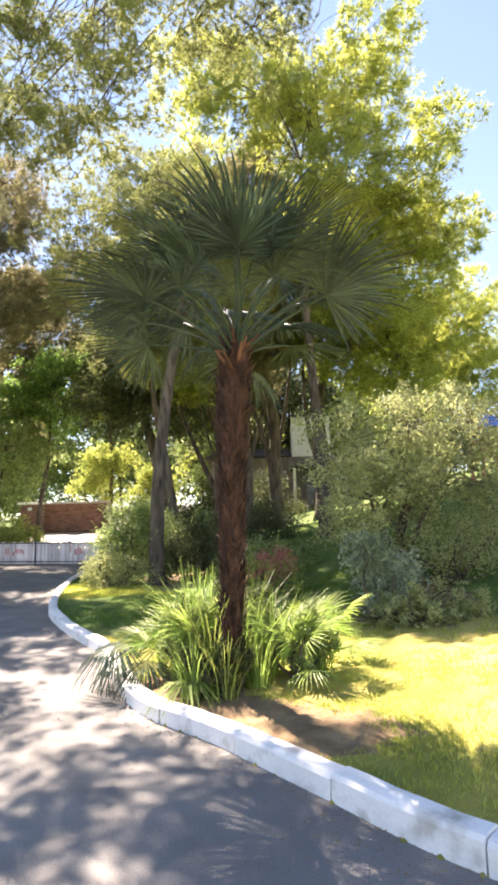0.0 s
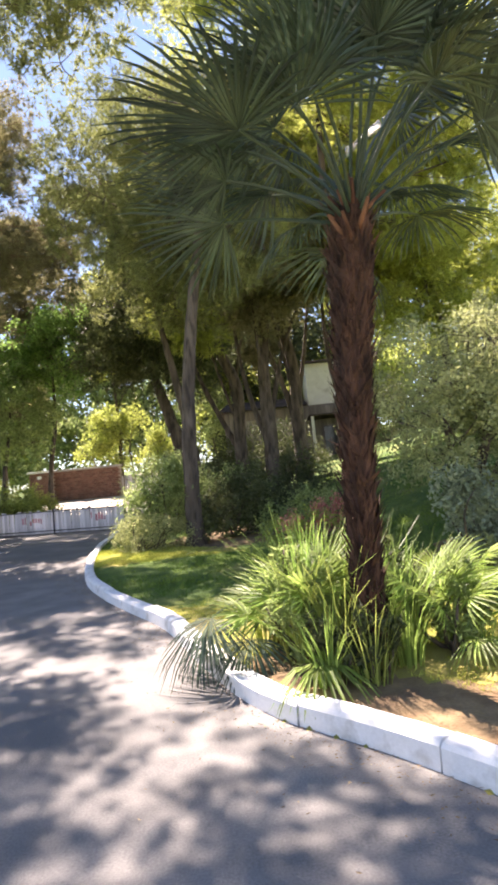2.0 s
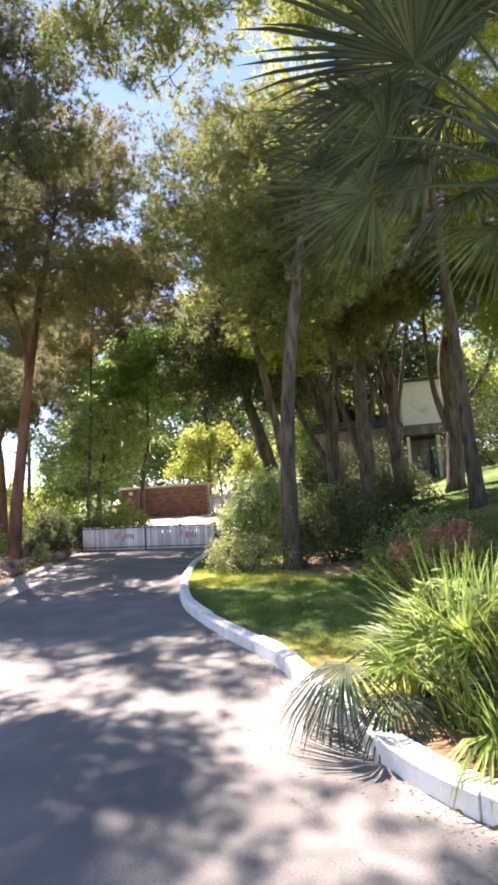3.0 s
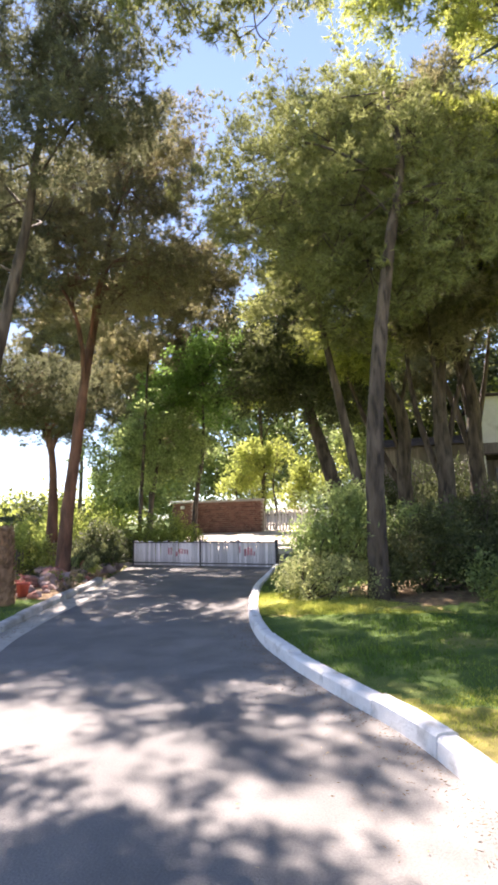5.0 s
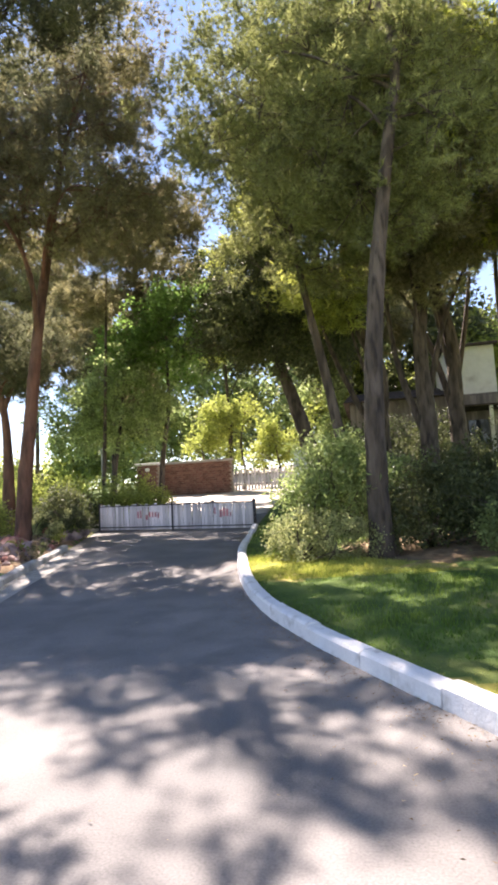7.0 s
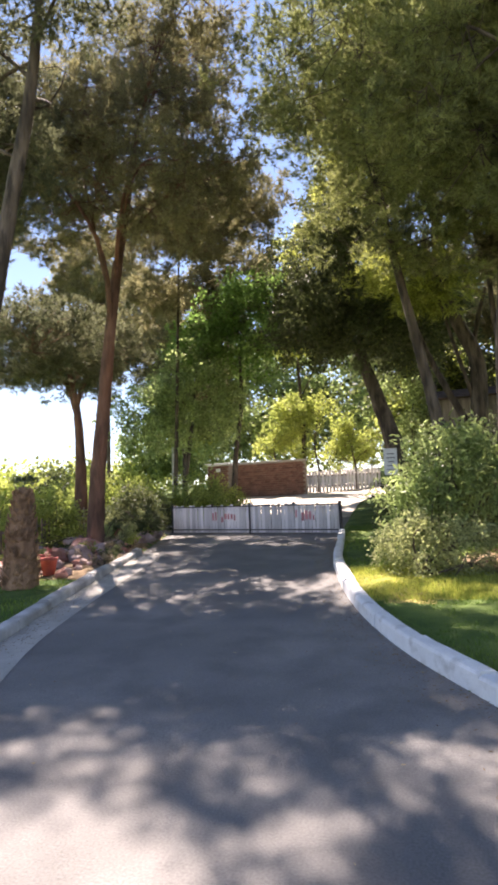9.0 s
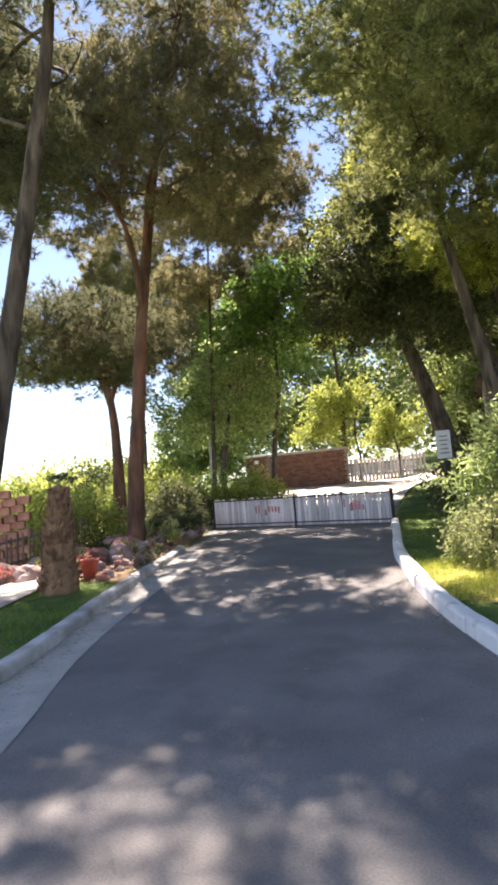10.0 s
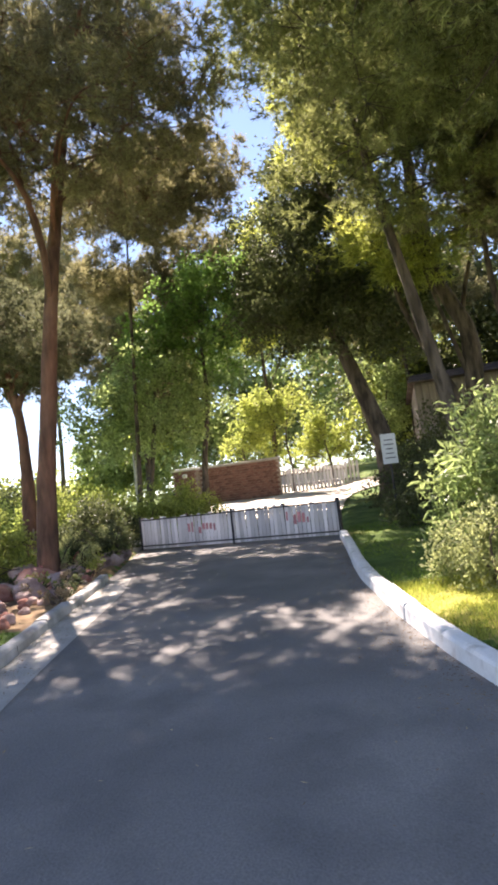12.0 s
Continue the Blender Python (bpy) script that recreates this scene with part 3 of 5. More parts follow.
# lit pine behind the big one
z = gz(-2.4, 21.5)
tree("pine_tree", "pine with sunlit yellow-green boughs over the drive", "pines", [(-2.4, 21.5, z - 0.1), (-2.5, 21.5, 2.6), (-2.9, 21.5, 5.2), (-3.4, 21.4, 8), (-3.8, 21.6, 11)],
     0.2, [(-3.8, 20.6, 9.2, 1.9, 1.7, 1.6), (-3.6, 23.2, 12.2, 2.0, 1.9, 1.9), (-3.4, 22.4, 12.6, 2.2, 2.0, 2.2), (-2.6, 20.8, 8.4, 1.6, 1.6, 1.4), (-6.4, 22.4, 13.4, 1.3, 1.1, 0.8), (-0.9, 21.4, 9.4, 1.7, 1.6, 1.2), (0.6, 22.2, 10.0, 1.7, 1.5, 1.2)], GREY_BARK, NEEDLES_MID, 25, density=18, start=0.5)
# tall lit pine beside the olive
z = gz(2.8, 18.2)
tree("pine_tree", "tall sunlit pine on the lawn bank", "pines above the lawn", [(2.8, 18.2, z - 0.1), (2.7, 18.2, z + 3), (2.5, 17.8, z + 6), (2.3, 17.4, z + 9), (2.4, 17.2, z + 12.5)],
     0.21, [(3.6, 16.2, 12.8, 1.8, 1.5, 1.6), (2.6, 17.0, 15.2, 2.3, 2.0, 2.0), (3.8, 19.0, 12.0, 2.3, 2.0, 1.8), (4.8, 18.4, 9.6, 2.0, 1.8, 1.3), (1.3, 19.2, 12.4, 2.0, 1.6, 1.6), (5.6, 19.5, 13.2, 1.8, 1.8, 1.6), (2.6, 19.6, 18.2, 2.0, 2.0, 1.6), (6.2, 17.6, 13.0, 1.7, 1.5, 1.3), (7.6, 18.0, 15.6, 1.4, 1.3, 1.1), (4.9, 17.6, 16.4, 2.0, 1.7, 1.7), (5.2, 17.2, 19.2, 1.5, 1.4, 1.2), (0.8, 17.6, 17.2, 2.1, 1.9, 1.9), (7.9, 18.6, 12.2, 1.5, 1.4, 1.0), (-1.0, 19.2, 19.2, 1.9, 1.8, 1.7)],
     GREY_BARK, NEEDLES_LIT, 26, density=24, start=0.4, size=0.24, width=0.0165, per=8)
# pine just beyond the fence, added so its crown shades the far drive
z = gz(-13.3, 29.4)
tree("pine_tree", "slim pine added beyond the fence to shade the drive", "pines", [(-13.3, 29.4, z - 0.3), (-13.2, 29.4, 3), (-13.0, 29.2, 5.6), (-12.7, 28.8, 9.0), (-12.3, 28.2, 12.8)],
     0.11, [(-12.4, 27.8, 14.2, 2.5, 1.8, 1.4), (-9.3, 27.5, 14.0, 2.2, 1.7, 1.3), (-13.6, 28.6, 11.0, 1.6, 1.5, 1.0), (-11.8, 30.2, 14.8, 2.4, 1.8, 1.4), (-10.4, 26.4, 13.4, 1.9, 1.5, 1.1)], GREY_BARK, NEEDLES, 27, density=40, tufts=18, start=0.55, size=0.26, width=0.02, per=7)
# group of pines near the house
for k, (x, y, h, s, lean) in enumerate([(0.3, 23.8, 17.5, 31, 0.3), (1.8, 25.6, 19.0, 32, -0.5), (-0.7, 26.6, 21.0, 33, -0.9), (3.6, 24.2, 16.0, 34, 0.7)]):
    z = gz(x, y)
    tree("pine_tree", "tall dark pine with several limbs near the house", "pines by the house", [(x, y, z - 0.1), (x + lean * 0.2, y, z + 2.5), (x + lean * 0.1, y + 0.1, z + 5), (x + lean, y + 0.2, z + 8), (x + lean * 1.3, y + 0.3, z + h - 4)],
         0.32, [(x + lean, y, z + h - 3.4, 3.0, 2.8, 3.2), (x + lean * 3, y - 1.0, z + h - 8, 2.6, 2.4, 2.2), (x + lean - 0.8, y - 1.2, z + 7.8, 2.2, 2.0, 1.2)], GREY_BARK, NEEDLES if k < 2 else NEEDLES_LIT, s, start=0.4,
         size=0.3, width=0.02, cluster=0.62, per=9, forks=[((x + lean * 0.15, y + 0.05, z + 1.9), (x + lean - 1.3, y - 0.3, z + 7), 0.14), ((x + lean * 0.3, y + 0.1, z + 2.8), (x + lean + 1.3, y, z + 7.5), 0.12), ((x + lean * 0.3, y + 0.1, z + 3.6), (x + lean - 0.5, y - 0.6, z + 8), 0.08)])
# sunlit pines further to the right
for x, y, h, s in [(7.2, 22.5, 12.5, 41), (10.8, 25.5, 9.5, 42)]:
    z = gz(x, y)
    tree("pine_tree", "sunlit yellow-green pine above the lawn bank", "pines above the lawn", [(x, y, z - 0.1), (x + 0.1, y, z + 3), (x - 0.2, y, z + h * 0.55), (x, y, z + h * 0.8)],
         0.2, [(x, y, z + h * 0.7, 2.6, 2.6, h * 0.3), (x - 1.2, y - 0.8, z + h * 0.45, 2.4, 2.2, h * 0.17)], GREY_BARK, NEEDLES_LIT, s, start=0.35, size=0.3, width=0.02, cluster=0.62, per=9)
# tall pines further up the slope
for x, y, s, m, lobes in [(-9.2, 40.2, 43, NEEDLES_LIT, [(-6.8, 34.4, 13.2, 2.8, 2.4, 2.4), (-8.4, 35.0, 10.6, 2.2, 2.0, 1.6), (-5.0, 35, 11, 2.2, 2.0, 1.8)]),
                          (-14.6, 34.0, 44, NEEDLES, [(-13.6, 33.4, 11.6, 3.0, 2.4, 2.2), (-11.4, 34.0, 13.4, 2.6, 2.2, 2.0), (-16.4, 34.2, 10.4, 2.4, 2.2, 1.8), (-14.4, 34, 8.2, 2.4, 2.0, 1.4)]),
                          (-23.8, 42.6, 45, NEEDLES, [(-24.1, 42.0, 19.4, 3.8, 3.2, 2.7), (-21.3, 42.0, 16.6, 3.3, 3.0, 2.5), (-26.4, 42.4, 16.3, 3.3, 3.0, 2.5), (-23.6, 42.0, 13.8, 3.3, 2.8, 2.0)]),
                          # this one is added behind the house to keep sun off its roof
                          (-1.2, 41.4, 46, NEEDLES, [(-3.6, 39.6, 11.8, 2.2, 1.9, 1.6), (-1.4, 39.4, 12.2, 2.4, 2.0, 1.8), (1.2, 39.6, 11.8, 2.2, 1.9, 1.6), (-0.8, 40.6, 14.4, 2.4, 2.2, 1.8)])]:
    z = gz(x, y)
    hh = max(11.0, lobes[0][2] - 2.0 - z)
    tree("pine_tree", "tall pine on the slope beyond the fence", "pines up the slope", [(x, y, z - 0.1), (x + 0.1, y, z + hh * 0.36), (x, y - 0.1, z + hh * 0.72), (x + 0.2, y - 0.2, z + hh)], 0.17, lobes, GREY_BARK, m, s, density=24, size=0.38, width=0.03, per=6, start=0.35)
# broadleaf trees beyond the fence
z = gz(-11.2, 31.5)
tree("broadleaf_tree", "young broadleaf tree with bright green leaves", "trees beyond the fence", [(-11.2, 31.5, z - 0.1), (-11.0, 31.5, z + 2.5), (-10.6, 31.4, z + 5), (-10.6, 31.3, z + 8)],
     0.16, [(-9.9, 31.2, z + 8.6, 2.8, 2.4, 2.3), (-12.4, 31.6, z + 7.6, 1.8, 1.8, 1.4)], GREY_BARK, BRIGHT_LEAF, 51, style="leaf", size=0.17, width=0.12, per=5, start=0.45, cluster=0.5, density=22, tufts=14)
z = gz(-13.2, 30)
tree("broadleaf_tree", "slim tree with dull green leaves", "trees beyond the fence", [(-13.2, 30, z - 0.1), (-12.9, 30, z + 2), (-12.6, 30, z + 4), (-12.3, 30, z + 6.5)],
     0.13, [(-12.3, 30.2, z + 5.0, 2.6, 2.4, 2.4), (-15.2, 31, z + 4.8, 2.0, 2.0, 2.0)], GREY_BARK, SHRUB_LEAF, 52, style="leaf", size=0.16, width=0.1, per=5, start=0.35, cluster=0.5, density=22, tufts=14)
z = gz(-5.2, 30)
tree("oak_tree", "dark evergreen oak with a heavy crown", "trees beyond the fence", [(-3.6, 29.2, gz(-3.6, 29.2) - 0.1), (-3.7, 29.2, z + 2), (-4.2, 29.4, z + 4), (-4.9, 29.6, z + 6.5), (-5.2, 29.8, z + 9)],
     0.44, [(-5.4, 29.8, z + 9.6, 3.6, 3.2, 3.2), (-3.0, 29.0, z + 7.2, 2.6, 2.2, 2.2), (-6.6, 29.0, z + 7.2, 2.0, 2.0, 1.5), (-4.6, 30.5, z + 13, 2.6, 2.4, 2.0)], GREY_BARK, DARK_LEAF, 53, style="leaf", size=0.17, width=0.1, per=6, start=0.35, cluster=0.55, density=24, tufts=14)
for x, y, h, s in [(-8.3, 39.8, 5.8, 54), (-6.2, 41.2, 5.2, 55), (-11.0, 40.6, 5.6, 56), (-2.6, 40.5, 6.4, 57)]:
    z = gz(x, y)
    rs = np.random.default_rng(s)
    lobes = [(x + rs.uniform(-1.3, 1.3), y + rs.uniform(-0.8, 0.8), z + h * rs.uniform(0.35, 0.9), rs.uniform(0.6, 1.2), rs.uniform(0.6, 1.1), rs.uniform(0.5, 1.0)) for _ in range(7)]
    tree("small_tree", "small tree with sunlit yellow-green leaves", "small trees along the path", [(x, y, z - 0.1), (x + 0.1, y, z + 1.2), (x - 0.1, y, z + h * 0.5), (x + 0.2, y, z + h * 0.8)],
         0.08, lobes, GREY_BARK, YELLOW_LEAF if s != 57 else SHRUB_LEAF, s, style="leaf", size=0.2, width=0.11, per=4, start=0.2, cluster=0.4, density=20, tufts=10)
# olive on the lawn
z = gz(3.3, 11.2)
tree("olive_tree", "spreading olive with pale grey-green leaves", "", [(3.3, 11.2, z - 0.1), (3.2, 11.2, z + 0.8), (3.4, 11.1, z + 1.6), (3.3, 11.2, z + 2.6)],
     0.13, [(3.2, 11.1, z + 2.6, 1.7, 1.5, 1.1), (2.6, 10.6, z + 1.5, 1.2, 1.1, 0.9), (4.3, 11.4, z + 1.8, 1.5, 1.3, 1.1), (4.9, 12.0, z + 3.1, 1.6, 1.5, 0.9)], GREY_BARK, OLIVE_LEAF, 61, style="leaf", size=0.09, width=0.036, per=6, start=0.15, cluster=0.33, density=52, tufts=14,
     forks=[((3.25, 11.2, z + 0.3), (2.6, 10.9, z + 1.7), 0.06), ((3.3, 11.2, z + 0.4), (4.2, 11.4, z + 1.9), 0.06)])


# ---- palm ----
def frond_mesh(name, seed, radius, leaflets, spread, fold, mat, stalk, droop):
    """A fan leaf along +x: stalk, then narrow pleated leaflets."""
    rng = np.random.default_rng(seed)
    h = Heap()
    line = [(stalk * s, 0, 0.12 * stalk * math.sin(s * 2.2)) for s in np.linspace(0, 1, 6)]
    h.add(*tube(line, np.linspace(0.016, 0.009, 6), 5))
    o = np.array(line[-1])
    for k in range(leaflets):
        a = (k / (leaflets - 1) - 0.5) * spread + rng.normal(0, 0.02)
        L = radius * (0.72 + 0.28 * math.cos(a * 0.8)) * rng.uniform(0.88, 1.06)
        d = np.array([math.cos(a), math.sin(a), 0])
        s = np.array([-math.sin(a), math.cos(a), 0])
        w = 0.5 * L * spread / leaflets * 0.44
        pts = []
        for t, ww in ((0.02, 0.12), (0.45, 1.0), (0.8, 0.6), (1.0, 0.04)):
            c = o + d * L * t + np.array([0, 0, -droop * L * t ** 2.4 + rng.normal(0, 0.006)])
            lift = np.array([0, 0, fold * w * ww])
            pts += [c - s * w * ww + lift, c, c + s * w * ww + lift]
        f = []
        for i in range(3):
            f += [(i * 3, i * 3 + 1, i * 3 + 4, i * 3 + 3), (i * 3 + 1, i * 3 + 2, i * 3 + 5, i * 3 + 4)]
        h.add(pts, f)
    return mesh_of(name, np.concatenate(h.v), h.f, mat)


PX, PY = -0.07, 5.74
palm = thing("palm_tree", (PX, PY, gz(PX, PY)), "fan palm with a shaggy brown husk trunk", "palm tree")
rp = np.random.default_rng(71)
pl = smooth_line([(0, 0, -0.1), (0.02, 0, 0.8), (0.04, -0.1, 1.8), (0.08, -0.24, 2.7), (0.12, -0.38, 3.35)], 0.12)
prad = np.interp(pl[:, 2], [0, 0.3, 1.2, 2.2, 2.9, 3.35], [0.105, 0.095, 0.1, 0.115, 0.15, 0.12])
v, f = tube(pl, prad, 16, 0.08, rp)
part_mesh("trunk", mesh_of("trunk", v, f, PALM_BARK, True), palm)
husk = Heap()
for k in range(1100):
    zt = rp.uniform(0.12, 3.4) ** 0.9 * 1.1
    zt = min(zt, 3.35)
    a = k * 2.39996 + rp.normal(0, 0.2)
    r = float(np.interp(zt, pl[:, 2], prad)) * 0.93
    c = np.array([np.interp(zt, pl[:, 2], pl[:, 0]), np.interp(zt, pl[:, 2], pl[:, 1]), zt])
    rad_d, tan_d = np.array([math.cos(a), math.sin(a), 0]), np.array([-math.sin(a), math.cos(a), 0])
    w, L = rp.uniform(0.012, 0.05), rp.uniform(0.08, 0.26)
    p0 = c + rad_d * r
    tip = p0 + rad_d * rp.uniform(0.015, 0.11) + np.array([0, 0, L]) + tan_d * rp.normal(0, 0.03)
    husk.add([p0 - tan_d * w, p0 + tan_d * w, p0 + rad_d * 0.035 + np.array([0, 0, L * 0.4]), tip], [(0, 1, 2), (0, 2, 3), (1, 3, 2)])
part_mesh("husk", husk.mesh("husk", PALM_BARK, False), palm, "rough reddish-brown husk of old leaf bases")["kind"] = "stuff"
fronds = [frond_mesh("frond", 80 + i, rp.uniform(0.66, 0.8), 34, 3.3, 0.5, [PALM_LEAF], rp.uniform(0.75, 1.05), 0.2 + 0.16 * (i % 3)) for i in range(5)]
top = pl[-1]
for k in range(34):
    a = k * 137.5 + rp.uniform(-14, 14)
    el = 56 - 44 * (k / 33) ** 0.9 + rp.uniform(-9, 9)
    m = Matrix.Translation(Vector(top) + Vector((0, 0, -0.15 * (k / 33)))) @ pose(0, 0, 0, 0, 0, a) @ pose(0, 0, 0, 0, -el, 0) @ pose(0, 0, 0, rp.uniform(-40, 40), 0, 0)
    s = rp.uniform(0.88, 1.06) + 0.1 * k / 33
    part_mesh("frond", fronds[k % 5], palm, m=m @ Matrix.Diagonal((s, s, s, 1)))
stub = Heap()
for k in range(26):
    a, e = k * 2.39996, rp.uniform(0.5, 1.2)
    d = np.array([math.cos(a) * math.cos(e), math.sin(a) * math.cos(e), math.sin(e)])
    c = np.array(top) + np.array([0, 0, -rp.uniform(0.05, 0.4)])
    stub.add(*tube([c, c + d * 0.12, c + d * rp.uniform(0.18, 0.34)], [0.028, 0.02, 0.012], 5))
part_mesh("leaf_stub", stub.mesh("leaf_stub", PETIOLE), palm, "cut leaf stalks at the trunk's top")["kind"] = "stuff"

# young palms and strap-leaved clumps at its foot
young = [frond_mesh("frond", 100 + i, rp.uniform(0.42, 0.55), 24, 3.3, 0.5, [PALM_YOUNG], rp.uniform(0.4, 0.7), 0.3 + 0.1 * i) for i in range(4)]


def young_palm(x, y, n, scale, seed, low=5, high=80, label="young fan palm at the foot of the big palm", face=None):
    rng = np.random.default_rng(seed)
    root = thing("young_palm", (x, y, gz(x, y)), label, "palm", "young palms")
    for k in range(n):
        a = k * 137.5 + rng.uniform(-20, 20) if face is None else face + rng.uniform(-45, 45)
        el = rng.uniform(low, high)
        s = scale * rng.uniform(0.75, 1.2)
        m = pose(0, 0, 0.03, 0, 0, a) @ pose(0, 0, 0, 0, -el, 0) @ pose(0, 0, 0, rng.uniform(-35, 35), 0, 0)
        part_mesh("frond", young[k % 4], root, m=m @ Matrix.Diagonal((s, s, s, 1)))
    return root


young_palm(-0.55, 6.15, 12, 1.0, 1)
young_palm(-0.6, 6.95, 9, 0.75, 2, 20, 75)
young_palm(0.6, 6.05, 12, 0.85, 3)
young_palm(0.85, 6.7, 9, 0.8, 4)
hang = thing("young_palm", (-0.72, 6.75, gz(-0.72, 6.75)), "young palm with dark fronds drooping over the kerb", "palm", "young palms")
for a, e, zf, sf in ((222, 14, 0.5, 0.85), (205, 24, 0.42, 0.75), (246, 20, 0.36, 0.7)):
    part_mesh("frond", fronds[2], hang, m=pose(0, 0, zf, 0, 0, a) @ pose(0, 0, 0, 0, e, 0) @ Matrix.Diagonal((sf, sf, sf, 1)))
v, f = tube([(0, 0, -0.1), (0, 0, 0.2), (0.02, 0, 0.52)], [0.07, 0.06, 0.04], 9)
part_mesh("trunk", mesh_of("trunk", v, f, PALM_BARK, True), hang)


def strap_clump(x, y, n, h, seed, mat, label):
    """A tuft of arching strap leaves."""
    rng = np.random.default_rng(seed)
    heap = Heap()
    for k in range(n):
        a = rng.uniform(0, 2 * math.pi)
        L, lean, w = h * rng.uniform(0.6, 1.15), rng.uniform(0.1, 0.8), rng.uniform(0.006, 0.012)
        d, s = np.array([math.cos(a), math.sin(a), 0]), np.array([-math.sin(a), math.cos(a), 0])
        o = d * rng.uniform(0, 0.14)
        pts = []
        for t in (0, 0.35, 0.7, 1.0):
            c = o + d * lean * L * t ** 1.8 + np.array([0, 0, L * (t - 0.32 * lean * t ** 2.5)])
            ww = w * (1 - 0.85 * t)
            pts += [c - s * ww, c + s * ww]
        heap.add(pts, [(0, 1, 3, 2), (2, 3, 5, 4), (4, 5, 7, 6)])
    root = thing("strap_plant", (x, y, gz(x, y) - 0.02), label, "plant", "plants round the palm")
    part_mesh("foliage", heap.mesh("foliage", mat, False), root)["kind"] = "stuff"
    return root


for k, (x, y, n, h) in enumerate([(-0.25, 5.85, 120, 0.95), (-0.42, 5.62, 90, 0.7), (0.2, 5.8, 90, 0.75), (-0.55, 6.12, 110, 0.9), (-0.3, 6.3, 130, 1.2), (0.35, 6.3, 110, 1.0), (-0.85, 6.55, 60, 0.6), (-0.35, 6.9, 120, 1.1), (0.85, 6.15, 80, 0.7), (-0.12, 5.55, 80, 0.6), (0.05, 6.1, 110, 1.15), (-0.5, 6.55, 120, 1.2)]):
    strap_clump(x, y, int(n * 0.75), h, 120 + k, PALM_YOUNG if k % 3 else YELLOW_LEAF, "clump of long arching green leaves")


# ---- shrubs ----
def shrub(name, x, y, lumps, leaf, seed, label, size=0.07, width=0.04, count=5000, stems=14, group="shrubs", bark=None):
    """Stems from the root to the lumps, leaves near the lumps' outer shells. lumps: (dx, dy, dz, r)."""
    rng = np.random.default_rng(seed)
    root = thing(name, (x, y, gz(x, y) - 0.02), label, "shrub", group)
    wood = Heap()
    cen = []
    wts = np.array([l[3] ** 2 for l in lumps])
    wts /= wts.sum()
    for k in range(stems):
        l = np.array(lumps[rng.choice(len(lumps), p=wts)])
        e = l[:3] + unit(rng.normal(size=3)) * l[3] * 0.8
        wood.add(*tube(limb_line(rng, rng.normal(0, 0.05, 3) * [1, 1, 0], e, 0.12, 6), np.linspace(0.022, 0.006, 6), 5))
    for l, w in zip(lumps, wts):
        n = int(count * w)
        k = max(6, n // 28)
        hub = np.array(l[:3]) + unit(rng.normal(size=(k, 3))) * rng.uniform(0.45, 1.05, (k, 1)) * l[3]
        c = hub[rng.integers(0, k, n)] + rng.normal(0, l[3] * 0.16, (n, 3))
        cen.append(c)
    cen = np.concatenate(cen)
    cen[:, 2] = np.maximum(cen[:, 2], 0.04)
    part_mesh("stem", wood.mesh("stem", bark or GREY_BARK), root)["kind"] = "stuff"
    v, f = leaves(rng, cen, size, width, 0.3)
    part_mesh("foliage", mesh_of("foliage", v, f, leaf), root)["kind"] = "stuff"
    return root


shrub("oleander_shrub", -3.1, 15.7, [(0, 0, 1.5, 0.75), (0.5, -0.3, 1.1, 0.7), (-0.4, 0.1, 0.9, 0.6), (0.7, 0.4, 1.5, 0.7), (0.3, -0.1, 2.0, 0.5)], SHRUB_LEAF, 201, "leafy green oleander shrub at the lawn's edge", 0.13, 0.035, 9000)
shrub("low_shrub", -3.5, 14.9, [(0, 0, 0.45, 0.5), (0.6, -0.15, 0.4, 0.45), (-0.35, 0.4, 0.4, 0.4), (1.1, 0.0, 0.35, 0.4)], OLIVE_LEAF, 202, "low pale-green shrub at the lawn's edge", 0.06, 0.03, 6000)
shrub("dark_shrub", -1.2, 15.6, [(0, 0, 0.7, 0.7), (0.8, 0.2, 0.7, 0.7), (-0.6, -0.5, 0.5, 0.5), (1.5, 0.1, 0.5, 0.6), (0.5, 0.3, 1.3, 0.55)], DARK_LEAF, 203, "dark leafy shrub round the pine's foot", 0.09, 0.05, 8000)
shrub("dark_shrub", 0.6, 14.4, [(0, 0, 0.5, 0.6), (0.9, 0.4, 0.5, 0.6), (-0.7, 0.2, 0.4, 0.5)], SHRUB_LEAF, 204, "dark leafy shrub on the lawn bank", 0.08, 0.045, 5000)
shrub("flowering_shrub", 0.55, 12.4, [(0, 0, 0.5, 0.4), (0.45, 0.1, 0.65, 0.35), (-0.5, 0.2, 0.4, 0.35)], FLOWER, 205, "shrub with reddish-pink flower heads", 0.05, 0.04, 2600)
shrub("flowering_shrub", 0.3, 12.2, [(0, 0, 0.35, 0.5), (0.7, 0, 0.35, 0.45), (-0.6, 0.1, 0.3, 0.4)], YELLOW_LEAF, 206, "low dry shrub beside the flowers", 0.07, 0.03, 2500)
shrub("silver_shrub", 2.25, 9.3, [(0, 0, 0.9, 0.5), (0.3, 0.1, 0.6, 0.5), (-0.2, -0.1, 1.15, 0.35), (0.1, -0.1, 0.4, 0.4)], SILVER_LEAF, 207, "pale silvery shrub on the lawn", 0.09, 0.045, 4200)
shrub("spreading_shrub", 2.7, 8.7, [(0, 0, 0.25, 0.35), (0.5, 0.1, 0.3, 0.35), (0.95, 0.2, 0.2, 0.3), (-0.4, 0.0, 0.2, 0.3)], OLIVE_LEAF, 208, "low spreading shrub with arching twigs", 0.1, 0.03, 2600)
